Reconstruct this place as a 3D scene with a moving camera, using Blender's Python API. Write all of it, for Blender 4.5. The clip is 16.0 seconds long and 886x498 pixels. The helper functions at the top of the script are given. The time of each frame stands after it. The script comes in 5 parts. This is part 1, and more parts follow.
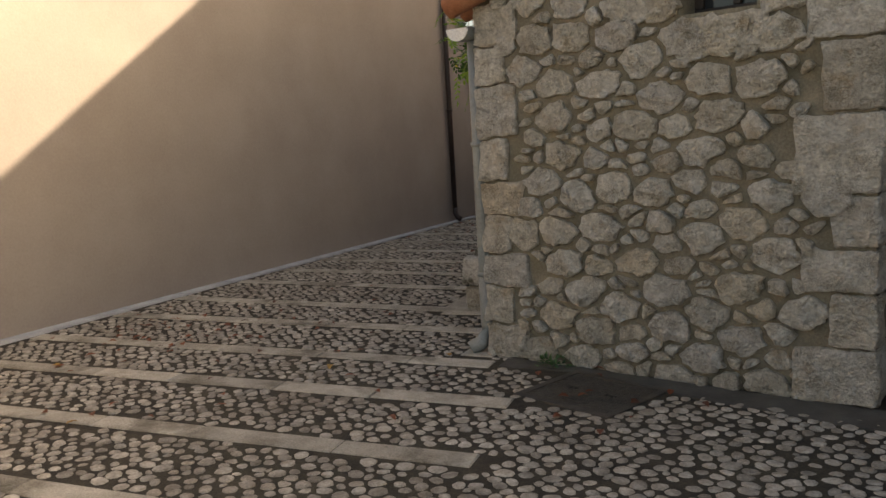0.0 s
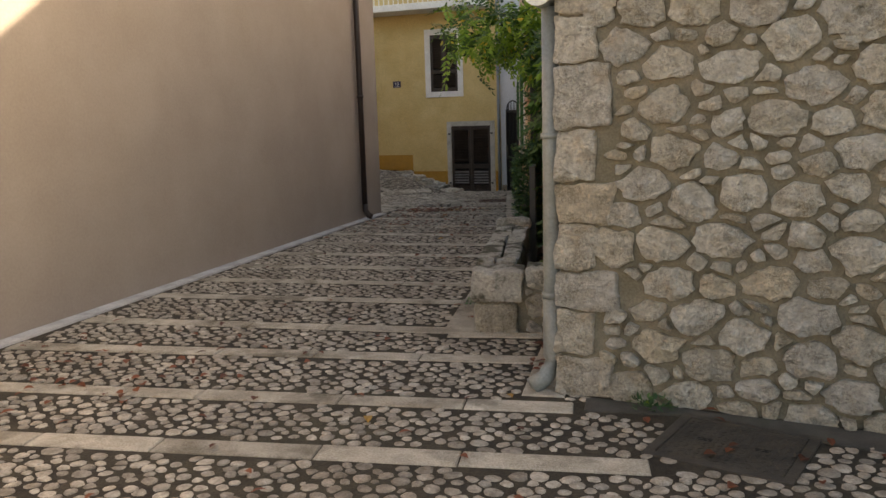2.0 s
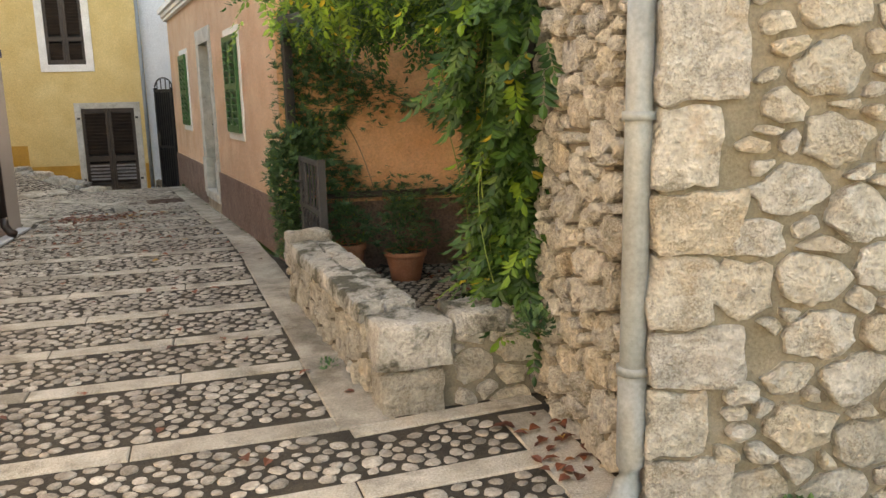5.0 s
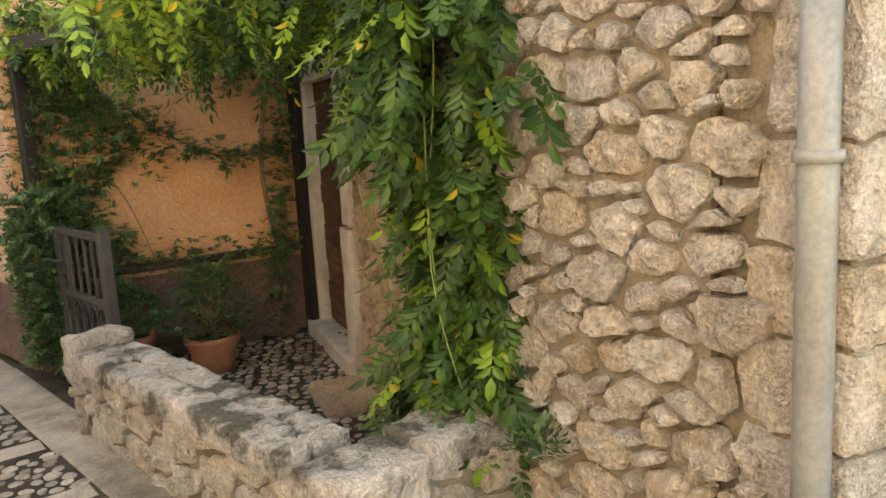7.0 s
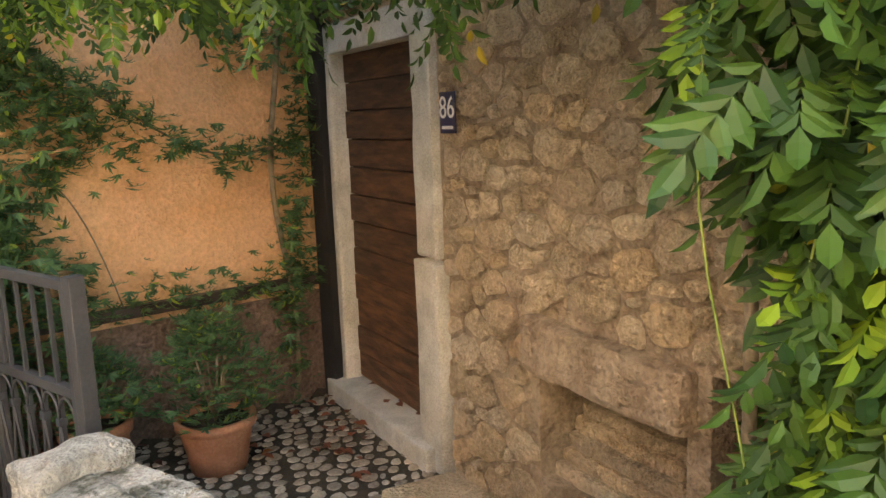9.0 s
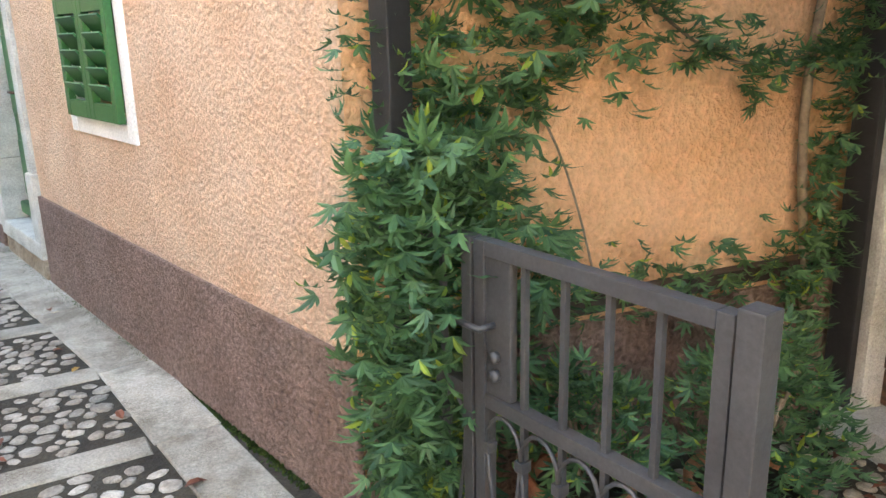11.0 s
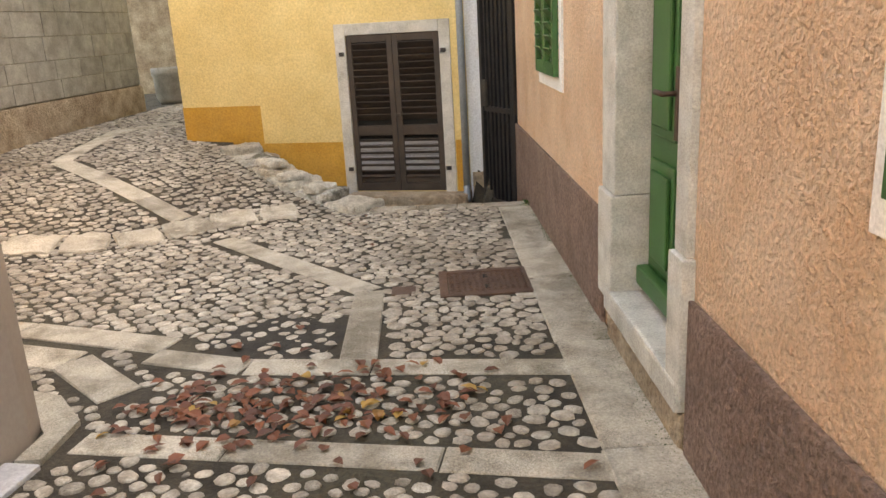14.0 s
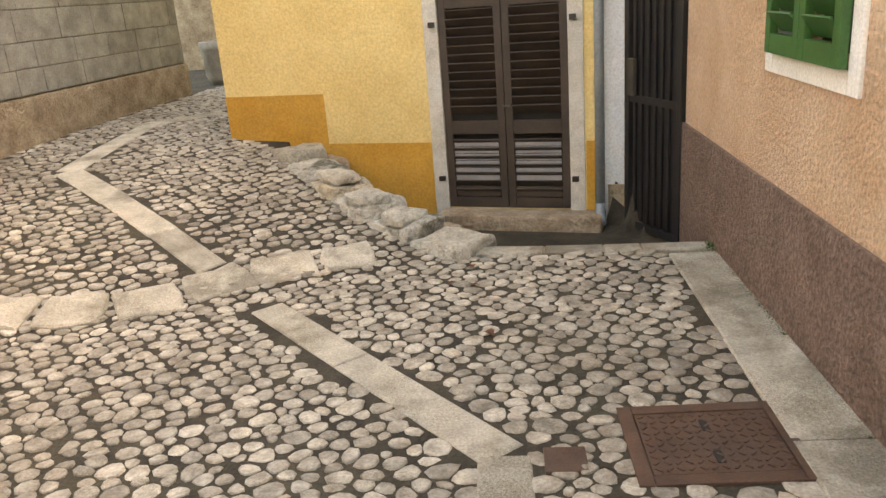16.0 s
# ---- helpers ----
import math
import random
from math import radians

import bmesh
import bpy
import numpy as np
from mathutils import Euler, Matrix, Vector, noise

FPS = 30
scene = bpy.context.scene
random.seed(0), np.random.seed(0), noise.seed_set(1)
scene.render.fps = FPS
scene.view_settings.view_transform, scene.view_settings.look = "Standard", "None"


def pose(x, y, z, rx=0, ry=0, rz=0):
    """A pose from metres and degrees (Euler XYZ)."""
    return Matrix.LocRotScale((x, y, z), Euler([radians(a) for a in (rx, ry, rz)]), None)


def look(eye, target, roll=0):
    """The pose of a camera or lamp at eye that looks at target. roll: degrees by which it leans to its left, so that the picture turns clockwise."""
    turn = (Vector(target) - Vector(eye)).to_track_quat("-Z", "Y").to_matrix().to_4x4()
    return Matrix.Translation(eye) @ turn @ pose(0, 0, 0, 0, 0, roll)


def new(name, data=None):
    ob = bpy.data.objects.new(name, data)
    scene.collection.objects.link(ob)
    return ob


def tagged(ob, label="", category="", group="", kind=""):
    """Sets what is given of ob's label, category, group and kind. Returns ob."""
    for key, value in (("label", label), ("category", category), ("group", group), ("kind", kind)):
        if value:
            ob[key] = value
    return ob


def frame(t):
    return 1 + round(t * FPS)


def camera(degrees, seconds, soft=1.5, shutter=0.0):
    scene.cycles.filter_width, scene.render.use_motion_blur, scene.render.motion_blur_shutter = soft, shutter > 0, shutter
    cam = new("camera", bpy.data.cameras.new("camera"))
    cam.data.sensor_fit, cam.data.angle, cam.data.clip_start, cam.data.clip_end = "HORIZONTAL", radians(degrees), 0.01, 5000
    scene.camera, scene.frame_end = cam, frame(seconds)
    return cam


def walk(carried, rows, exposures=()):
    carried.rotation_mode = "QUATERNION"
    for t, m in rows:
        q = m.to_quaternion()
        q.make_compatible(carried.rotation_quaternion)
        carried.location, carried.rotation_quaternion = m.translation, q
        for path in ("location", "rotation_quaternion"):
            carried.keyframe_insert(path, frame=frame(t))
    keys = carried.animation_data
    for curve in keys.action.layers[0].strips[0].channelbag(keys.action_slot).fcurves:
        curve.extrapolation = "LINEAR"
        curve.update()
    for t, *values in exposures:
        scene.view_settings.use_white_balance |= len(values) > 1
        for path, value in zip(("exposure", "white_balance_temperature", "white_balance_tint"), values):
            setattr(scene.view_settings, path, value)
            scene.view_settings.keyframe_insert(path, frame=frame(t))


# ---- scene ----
cam = camera(59.0, 16.0)
EXPOSURES = [(0.0, 1.05, 8800, 13), (1.5, 1.3, 9000, 14), (2.3, 1.9, 9200, 12), (3.0, 2.6, 9500, 10), (5.0, 3.0, 9900, 10), (8.0, 3.5, 10200, 12), (10.5, 4.3, 7400, 6), (11.2, 4.3, 7400, 6), (12.5, 3.75, 10200, 17), (16.0, 3.85, 11800, 15)]
PATH = [
    (0, (0.241, 0.522, 1.534), (-0.35, 2.411, 1.249), -3.4),
    (0.5, (-0.182, 0.604, 1.575), (-0.728, 2.513, 1.332), -4.4),
    (1, (-0.581, 0.816, 1.573), (-1.058, 2.741, 1.317), -4.6),
    (1.5, (-0.962, 1.053, 1.568), (-1.331, 2.999, 1.293), -3.0),
    (2, (-1.331, 1.351, 1.566), (-1.502, 3.317, 1.242), -1.7),
    (2.5, (-1.663, 1.742, 1.576), (-1.707, 3.707, 1.21), -1.4),
    (3, (-2.06, 2.027, 1.581), (-2.03, 3.987, 1.183), -1.3),
    (3.5, (-2.369, 2.411, 1.516), (-2.251, 4.367, 1.116), -2.0),
    (4, (-2.615, 2.77, 1.534), (-2.292, 4.702, 1.13), -2.5),
    (4.5, (-2.789, 3.155, 1.53), (-2.195, 5.016, 1.102), -1.8),
    (5, (-2.827, 3.617, 1.552), (-2.005, 5.398, 1.163), -1.3),
    (5.2, (-2.867, 3.789, 1.544), (-1.959, 5.531, 1.169), -1.4),
    (7.5, (-3.04, 5.615, 1.612), (-1.473, 6.823, 1.317), -2.9),
    (8, (-2.790, 6.120, 1.588), (-1.140, 7.221, 1.334), -2.3),
    (10.5, (-2.407, 8.499, 1.538), (-1.019, 9.845, 1.023), -2.1),
    (11, (-2.312, 9.041, 1.524), (-1.07, 10.516, 0.992), -1.3),
    (11.5, (-2.235, 9.566, 1.521), (-1.187, 11.176, 0.965), -0.3),
    (12, (-2.148, 10.018, 1.505), (-1.364, 11.767, 0.933), 0.0),
    (12.5, (-2.114, 10.508, 1.513), (-1.675, 12.371, 0.932), -0.5),
    (13, (-2.069, 10.995, 1.515), (-1.877, 12.907, 0.959), -1.1),
    (13.5, (-1.983, 11.493, 1.509), (-1.912, 13.415, 0.962), -1.9),
    (14, (-1.96, 12.028, 1.511), (-1.928, 13.947, 0.952), -3.2),
    (14.5, (-1.939, 12.577, 1.506), (-1.99, 14.493, 0.935), -4.0),
    (15, (-2.032, 13.086, 1.494), (-2.102, 14.99, 0.885), -3.9),
    (15.5, (-2.124, 13.611, 1.479), (-2.19, 15.511, 0.857), -3.6),
    (16, (-2.307, 14.135, 1.506), (-2.453, 16.026, 0.871), -4.4),
]
walk(cam, [(t, look(eye, target, roll)) for t, eye, target, roll in PATH], EXPOSURES)

# ---- light ----
SUN_TO = Vector((1.0, 0.30, 0.50)).normalized()
world = bpy.data.worlds.new("sky_world")
scene.world = world
world.use_nodes = True
wn = world.node_tree
sky = wn.nodes.new("ShaderNodeTexSky")
sky.sky_type = 'NISHITA'
sky.sun_disc = False
sky.sun_elevation = math.asin(SUN_TO.z)
sky.sun_rotation = math.atan2(SUN_TO.x, SUN_TO.y)
sky.air_density = 1.0
sky.dust_density = 4.0
bg = wn.nodes["Background"]
bg.inputs["Strength"].default_value = 0.15
wn.links.new(sky.outputs[0], bg.inputs["Color"])
sun_data = bpy.data.lights.new("sun", 'SUN')
sun_data.energy = 5.0
sun_data.angle = radians(0.5)
sun_data.color = (1.0, 0.93, 0.82)
sun = new("sun", sun_data)
sun.matrix_world = look(SUN_TO * 40, (0, 0, 0))


# ---- materials ----
def nd(nt, kind, **kw):
    n = nt.nodes.new(kind)
    for k, v in kw.items():
        n.inputs[k].default_value = v
    return n


def material(name, c1, c2, scale=6.0, rough=0.85, bump=0.3, fine=60.0, stain=None, stain_scale=1.2, stain_amount=0.5,
             per_piece=0.0, metal=0.0, depth=0.01, tint=None, island=False, detail=6.0, stretch=None,
             grain_shade=(0.82, 1.15), pit_specks=0.0, stain_edge=(0.48, 0.72)):
    """Two colours mixed by noise, a stain at a larger scale, per-piece variation and fine relief with its hollows
    shaded in the colour.
    """
    m = bpy.data.materials.new(name)
    m.use_nodes = True
    nt = m.node_tree
    b = nt.nodes["Principled BSDF"]
    b.inputs["Roughness"].default_value = rough
    b.inputs["Metallic"].default_value = metal
    geo = nt.nodes.new("ShaderNodeTexCoord")
    src = geo.outputs["Object"]
    if stretch:
        mp = nt.nodes.new("ShaderNodeMapping")
        mp.inputs["Scale"].default_value = stretch
        nt.links.new(src, mp.inputs["Vector"])
        src = mp.outputs[0]
    info = nt.nodes.new("ShaderNodeNewGeometry" if island else "ShaderNodeObjectInfo")
    rnd = info.outputs["Random Per Island"] if island else info.outputs["Random"]
    n1 = nd(nt, "ShaderNodeTexNoise", Scale=scale, Detail=detail, Roughness=0.6)
    n2 = nd(nt, "ShaderNodeTexNoise", Scale=fine, Detail=4.0, Roughness=0.6)
    n3 = nd(nt, "ShaderNodeTexNoise", Scale=stain_scale, Detail=5.0, Roughness=0.65)
    for n in (n1, n2, n3):
        nt.links.new(src, n.inputs["Vector"])
    ramp = nt.nodes.new("ShaderNodeValToRGB")
    ramp.color_ramp.elements[0].position, ramp.color_ramp.elements[1].position = 0.35, 0.68
    ramp.color_ramp.elements[0].color, ramp.color_ramp.elements[1].color = (*c1, 1), (*c2, 1)
    nt.links.new(n1.outputs["Fac"], ramp.inputs["Fac"])
    col = ramp.outputs["Color"]

    def mix(kind, fac, a, bb):
        x = nt.nodes.new("ShaderNodeMix")
        x.data_type, x.blend_type = 'RGBA', kind
        if isinstance(fac, float):
            x.inputs["Factor"].default_value = fac
        else:
            nt.links.new(fac, x.inputs["Factor"])
        nt.links.new(a, x.inputs["A"])
        if isinstance(bb, tuple):
            x.inputs["B"].default_value = (*bb, 1)
        else:
            nt.links.new(bb, x.inputs["B"])
        return x.outputs["Result"]

    if tint:
        r2 = nt.nodes.new("ShaderNodeValToRGB")
        els = r2.color_ramp.elements
        while len(els) < len(tint):
            els.new(0.5)
        for i, (p, c) in enumerate(tint):
            els[i].position, els[i].color = p, (*c, 1)
        nt.links.new(rnd, r2.inputs["Fac"])
        col = mix('MULTIPLY', 1.0, col, r2.outputs["Color"])
    if per_piece:
        mr = nd(nt, "ShaderNodeMapRange")
        mr.inputs["To Min"].default_value, mr.inputs["To Max"].default_value = 1 - per_piece, 1 + per_piece * 0.6
        nt.links.new(rnd, mr.inputs["Value"])
        hsv = nt.nodes.new("ShaderNodeHueSaturation")
        nt.links.new(mr.outputs[0], hsv.inputs["Value"])
        nt.links.new(col, hsv.inputs["Color"])
        col = hsv.outputs["Color"]
    if stain:
        r3 = nt.nodes.new("ShaderNodeValToRGB")
        r3.color_ramp.elements[0].position, r3.color_ramp.elements[1].position = stain_edge
        r3.color_ramp.elements[0].color = (0, 0, 0, 1)
        r3.color_ramp.elements[1].color = (stain_amount, stain_amount, stain_amount, 1)
        nt.links.new(n3.outputs["Fac"], r3.inputs["Fac"])
        col = mix('MIX', r3.outputs["Color"], col, stain)
    grain_shade_range = grain_shade
    # surface grain, which also paints the bump's hollows darker as relief shade
    grain_shade = nd(nt, "ShaderNodeMapRange")
    grain_shade.inputs["From Min"].default_value, grain_shade.inputs["From Max"].default_value = 0.3, 0.7
    grain_shade.inputs["To Min"].default_value, grain_shade.inputs["To Max"].default_value = grain_shade_range
    nt.links.new(n2.outputs["Fac"], grain_shade.inputs["Value"])
    gh = nt.nodes.new("ShaderNodeHueSaturation")
    nt.links.new(grain_shade.outputs[0], gh.inputs["Value"])
    nt.links.new(col, gh.inputs["Color"])
    col = gh.outputs["Color"]
    # dark specks in colour alone: granular patches, and shade of pits not modelled
    if pit_specks:
        n4 = nd(nt, "ShaderNodeTexNoise", Scale=fine * 2.3, Detail=3.0, Roughness=0.7)
        n5 = nd(nt, "ShaderNodeTexNoise", Scale=scale * 0.45, Detail=4.0, Roughness=0.6)
        for n in (n4, n5):
            nt.links.new(src, n.inputs["Vector"])
        both = nt.nodes.new("ShaderNodeMath")
        both.operation = 'ADD'
        nt.links.new(n4.outputs["Fac"], both.inputs[0])
        nt.links.new(n5.outputs["Fac"], both.inputs[1])
        r4 = nt.nodes.new("ShaderNodeMapRange")
        for k, v in (("From Min", 1.02), ("From Max", 1.22), ("To Min", 0.0), ("To Max", pit_specks)):
            r4.inputs[k].default_value = v
        nt.links.new(both.outputs[0], r4.inputs["Value"])
        col = mix('MULTIPLY', r4.outputs[0], col, (0.38, 0.35, 0.29))
    nt.links.new(col, b.inputs["Base Color"])
    if bump:
        add = nt.nodes.new("ShaderNodeMath")
        add.operation = 'MULTIPLY_ADD'
        add.inputs[1].default_value = 1.1
        nt.links.new(n2.outputs["Fac"], add.inputs[0])
        nt.links.new(n1.outputs["Fac"], add.inputs[2])
        bp = nd(nt, "ShaderNodeBump", Strength=bump, Distance=depth)
        nt.links.new(add.outputs[0], bp.inputs["Height"])
        nt.links.new(bp.outputs["Normal"], b.inputs["Normal"])
    return m


def leaf_material(name, dark, light, yellow=None, yellow_part=0.06):
    m = bpy.data.materials.new(name)
    m.use_nodes = True
    nt = m.node_tree
    b = nt.nodes["Principled BSDF"]
    b.inputs["Roughness"].default_value = 0.5
    geo = nt.nodes.new("ShaderNodeNewGeometry")
    r = nt.nodes.new("ShaderNodeValToRGB")
    e = r.color_ramp.elements
    e[0].position, e[0].color = 0.0, (*dark, 1)
    e[1].position, e[1].color = 1.0 - yellow_part * 1.6, (*light, 1)
    if yellow:
        x = e.new(1.0 - yellow_part)
        x.color = (*yellow, 1)
    nt.links.new(geo.outputs["Random Per Island"], r.inputs["Fac"])
    nt.links.new(r.outputs["Color"], b.inputs["Base Color"])
    tr = nt.nodes.new("ShaderNodeBsdfTranslucent")
    nt.links.new(r.outputs["Color"], tr.inputs["Color"])
    mx = nt.nodes.new("ShaderNodeMixShader")
    mx.inputs[0].default_value = 0.3
    nt.links.new(b.outputs[0], mx.inputs[1])
    nt.links.new(tr.outputs[0], mx.inputs[2])
    nt.links.new(mx.outputs[0], nt.nodes["Material Output"].inputs["Surface"])
    return m


STONE_TINT = [(0.0, (0.80, 0.77, 0.70)), (0.25, (1, 0.96, 0.88)), (0.55, (1.08, 1.07, 1.03)), (0.75, (0.90, 0.89, 0.87)), (0.9, (1.04, 0.97, 0.84)), (1.0, (1.0, 0.91, 0.78))]
M_STONE = material("limestone", (0.62, 0.59, 0.525), (0.88, 0.86, 0.81), 16, 0.9, 1.0, 55, (0.54, 0.36, 0.17), 4.5, 0.5, tint=STONE_TINT, depth=0.07, grain_shade=(0.74, 1.15), pit_specks=0.6, stain_edge=(0.57, 0.72))
M_MORTAR = material("lime_mortar", (0.19, 0.165, 0.12), (0.30, 0.265, 0.20), 5, 0.95, 0.8, 80, (0.15, 0.14, 0.09), 1.5, 0.5, grain_shade=(0.75, 1.15))
M_CAP = material("mossy_stone", (0.44, 0.425, 0.375), (0.74, 0.72, 0.665), 9, 0.9, 1.0, 50, (0.055, 0.055, 0.03), 4.5, 0.88, depth=0.03, grain_shade=(0.75, 1.16), pit_specks=0.5, stain_edge=(0.47, 0.58))
M_COBBLE = material("river_cobble", (0.26, 0.228, 0.185), (0.53, 0.485, 0.415), 14, 0.72, 0.6, 70, (0.12, 0.085, 0.055), 0.8, 0.6, per_piece=0.34, island=True, grain_shade=(0.72, 1.22), pit_specks=0.6)
M_SLAB = material("kerb_limestone", (0.35, 0.318, 0.26), (0.53, 0.49, 0.415), 5, 0.85, 0.7, 95, (0.15, 0.13, 0.095), 2.3, 0.65, per_piece=0.22, grain_shade=(0.70, 1.22), pit_specks=0.8, stain_edge=(0.50, 0.62))
M_DIRT = material("joint_earth", (0.020, 0.016, 0.011), (0.060, 0.049, 0.034), 5, 0.95, 0.9, 60, (0.075, 0.068, 0.04), 0.7, 0.5, grain_shade=(0.65, 1.25))
M_WHITE = material("pale_plaster", (0.25, 0.214, 0.19), (0.295, 0.256, 0.228), 1.1, 0.9, 0.15, 45, (0.285, 0.238, 0.19), 0.6, 0.3, grain_shade=(0.94, 1.05))
M_BAND = material("painted_cement", (0.35, 0.36, 0.38), (0.47, 0.48, 0.49), 4, 0.85, 0.4, 60, (0.17, 0.16, 0.145), 3, 0.6)
M_ORANGE = material("orange_roughcast", (0.80, 0.515, 0.33), (0.90, 0.645, 0.455), 3, 0.92, 1.0, 52, (0.78, 0.52, 0.36), 1.0, 0.35, depth=0.05, grain_shade=(0.80, 1.14))
M_ORANGE2 = material("deep_orange_roughcast", (0.76, 0.42, 0.225), (0.86, 0.53, 0.32), 3, 0.92, 0.9, 45, (0.68, 0.38, 0.20), 1.0, 0.35, depth=0.04, grain_shade=(0.84, 1.12))
M_SKIRT = material("brown_roughcast", (0.22, 0.14, 0.11), (0.31, 0.205, 0.165), 4, 0.92, 1.0, 46, (0.30, 0.22, 0.17), 1.4, 0.45, depth=0.06, grain_shade=(0.62, 1.35))
M_YELLOW = material("yellow_render", (0.60, 0.44, 0.19), (0.68, 0.53, 0.255), 2.5, 0.9, 0.5, 50, (0.55, 0.40, 0.17), 1.0, 0.4, depth=0.012)
M_OCHRE = material("ochre_render", (0.45, 0.225, 0.035), (0.53, 0.285, 0.055), 3, 0.9, 0.5, 50, (0.36, 0.21, 0.06), 1.6, 0.5)
M_BLUEWHITE = material("cool_white_render", (0.62, 0.66, 0.70), (0.72, 0.75, 0.78), 2, 0.9, 0.2, 60, (0.5, 0.52, 0.52), 1.0, 0.4)
M_ASHLAR = material("grey_ashlar", (0.22, 0.21, 0.19), (0.36, 0.345, 0.31), 6, 0.9, 0.6, 60, (0.14, 0.13, 0.11), 1.2, 0.5, per_piece=0.14)
M_ROUGH = material("rough_rubble_render", (0.30, 0.225, 0.155), (0.52, 0.42, 0.31), 6, 0.95, 1.0, 40, (0.24, 0.15, 0.105), 1.6, 0.5, depth=0.04, grain_shade=(0.72, 1.18))
M_RUBBLE = material("weathered_rubble", (0.54, 0.435, 0.32), (0.78, 0.68, 0.54), 10, 0.95, 1.0, 48, (0.44, 0.26, 0.17), 2.5, 0.5, tint=STONE_TINT, depth=0.06, grain_shade=(0.74, 1.16), pit_specks=0.5)
M_JAMB = material("door_stone", (0.44, 0.43, 0.39), (0.64, 0.63, 0.585), 8, 0.85, 0.6, 110, (0.32, 0.31, 0.27), 2, 0.5, grain_shade=(0.75, 1.14), pit_specks=0.5)
M_TRIM = material("white_paint", (0.72, 0.71, 0.68), (0.82, 0.81, 0.78), 5, 0.7, 0.15, 80, (0.55, 0.53, 0.48), 2, 0.3)
M_GREEN = material("green_paint", (0.018, 0.092, 0.022), (0.027, 0.13, 0.033), 4, 0.42, 0.12, 90, (0.025, 0.08, 0.025), 3, 0.4)
M_DARKWOOD = material("dark_brown_paint", (0.028, 0.02, 0.016), (0.05, 0.036, 0.028), 5, 0.55, 0.2, 90)
M_GREYLOUVRE = material("grey_louvre_paint", (0.20, 0.20, 0.21), (0.27, 0.27, 0.28), 5, 0.5, 0.1, 90)
M_PLANK = material("old_door_wood", (0.045, 0.022, 0.012), (0.19, 0.09, 0.043), 3, 0.7, 0.6, 40, (0.03, 0.018, 0.012), 2, 0.6, per_piece=0.25, stretch=(1.5, 1.5, 9))
M_BLACK = material("black_metal", (0.012, 0.012, 0.013), (0.022, 0.021, 0.022), 6, 0.45, 0.1, 80)
M_GATE = material("anthracite_metal", (0.042, 0.042, 0.045), (0.062, 0.062, 0.065), 6, 0.5, 0.08, 90)
M_PIPE_BROWN = material("brown_pipe", (0.022, 0.013, 0.010), (0.04, 0.024, 0.019), 5, 0.4, 0.05, 60)
M_PIPE_GREY = material("grey_pipe", (0.19, 0.212, 0.212), (0.26, 0.285, 0.28), 4, 0.42, 0.1, 60, (0.17, 0.16, 0.14), 3, 0.5)
M_PIPE_BLUE = material("bluegrey_pipe", (0.22, 0.26, 0.29), (0.28, 0.32, 0.35), 4, 0.5, 0.05, 60)
M_RUST = material("rusty_iron", (0.06, 0.030, 0.020), (0.11, 0.055, 0.034), 8, 0.7, 0.5, 90, (0.045, 0.035, 0.03), 4, 0.6)
M_IRON = material("dark_iron", (0.035, 0.032, 0.028), (0.065, 0.058, 0.048), 8, 0.65, 0.5, 90, (0.09, 0.075, 0.05), 5, 0.5)
M_TERRA = material("terracotta", (0.34, 0.14, 0.075), (0.47, 0.21, 0.12), 6, 0.8, 0.25, 70, (0.40, 0.29, 0.22), 3, 0.4)
M_TILE = material("roof_tile", (0.30, 0.12, 0.06), (0.45, 0.2, 0.11), 6, 0.85, 0.4, 60, (0.2, 0.13, 0.09), 3, 0.5, per_piece=0.2)
M_ASPHALT = material("dark_cement", (0.055, 0.052, 0.046), (0.10, 0.095, 0.082), 5, 0.9, 0.6, 90, (0.05, 0.06, 0.03), 2, 0.5)
# near-black colour standing in for shade in depths that are not modelled
M_DEEP = material("unlit_depth", (0.012, 0.011, 0.01), (0.02, 0.018, 0.016), 3, 0.9, 0.0)
M_STEM = material("vine_bark", (0.16, 0.12, 0.085), (0.30, 0.24, 0.17), 14, 0.9, 0.6, 60)
M_GREENSTEM = material("green_stem", (0.16, 0.24, 0.05), (0.25, 0.32, 0.08), 10, 0.6, 0.1, 60)
# the vine's inner shade is put into the darker leaf colour
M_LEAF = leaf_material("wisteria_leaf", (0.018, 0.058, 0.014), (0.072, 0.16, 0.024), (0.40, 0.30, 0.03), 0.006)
M_LEAFOUTER = leaf_material("outer_wisteria_leaf", (0.095, 0.205, 0.024), (0.26, 0.41, 0.042), (0.50, 0.40, 0.04), 0.02)
M_LEAF2 = leaf_material("passion_vine_leaf", (0.034, 0.090, 0.042), (0.12, 0.235, 0.09), (0.28, 0.36, 0.05), 0.03)
M_LEAFRED = leaf_material("dry_leaf", (0.09, 0.03, 0.017), (0.24, 0.075, 0.035), (0.38, 0.22, 0.05), 0.05)
M_TAR = material("dark_mortar", (0.016, 0.014, 0.011), (0.035, 0.030, 0.024), 9, 0.9, 0.8, 70)
M_MOSS = leaf_material("moss", (0.02, 0.045, 0.01), (0.07, 0.11, 0.02))
M_PLATE = material("blue_enamel", (0.012, 0.016, 0.06), (0.02, 0.025, 0.08), 6, 0.3, 0.02, 60)
M_GLASS = bpy.data.materials.new("window_glass")
M_GLASS.use_nodes = True
M_GLASS.node_tree.nodes["Principled BSDF"].inputs["Base Color"].default_value = (0.03, 0.035, 0.04, 1)
M_GLASS.node_tree.nodes["Principled BSDF"].inputs["Roughness"].default_value = 0.06
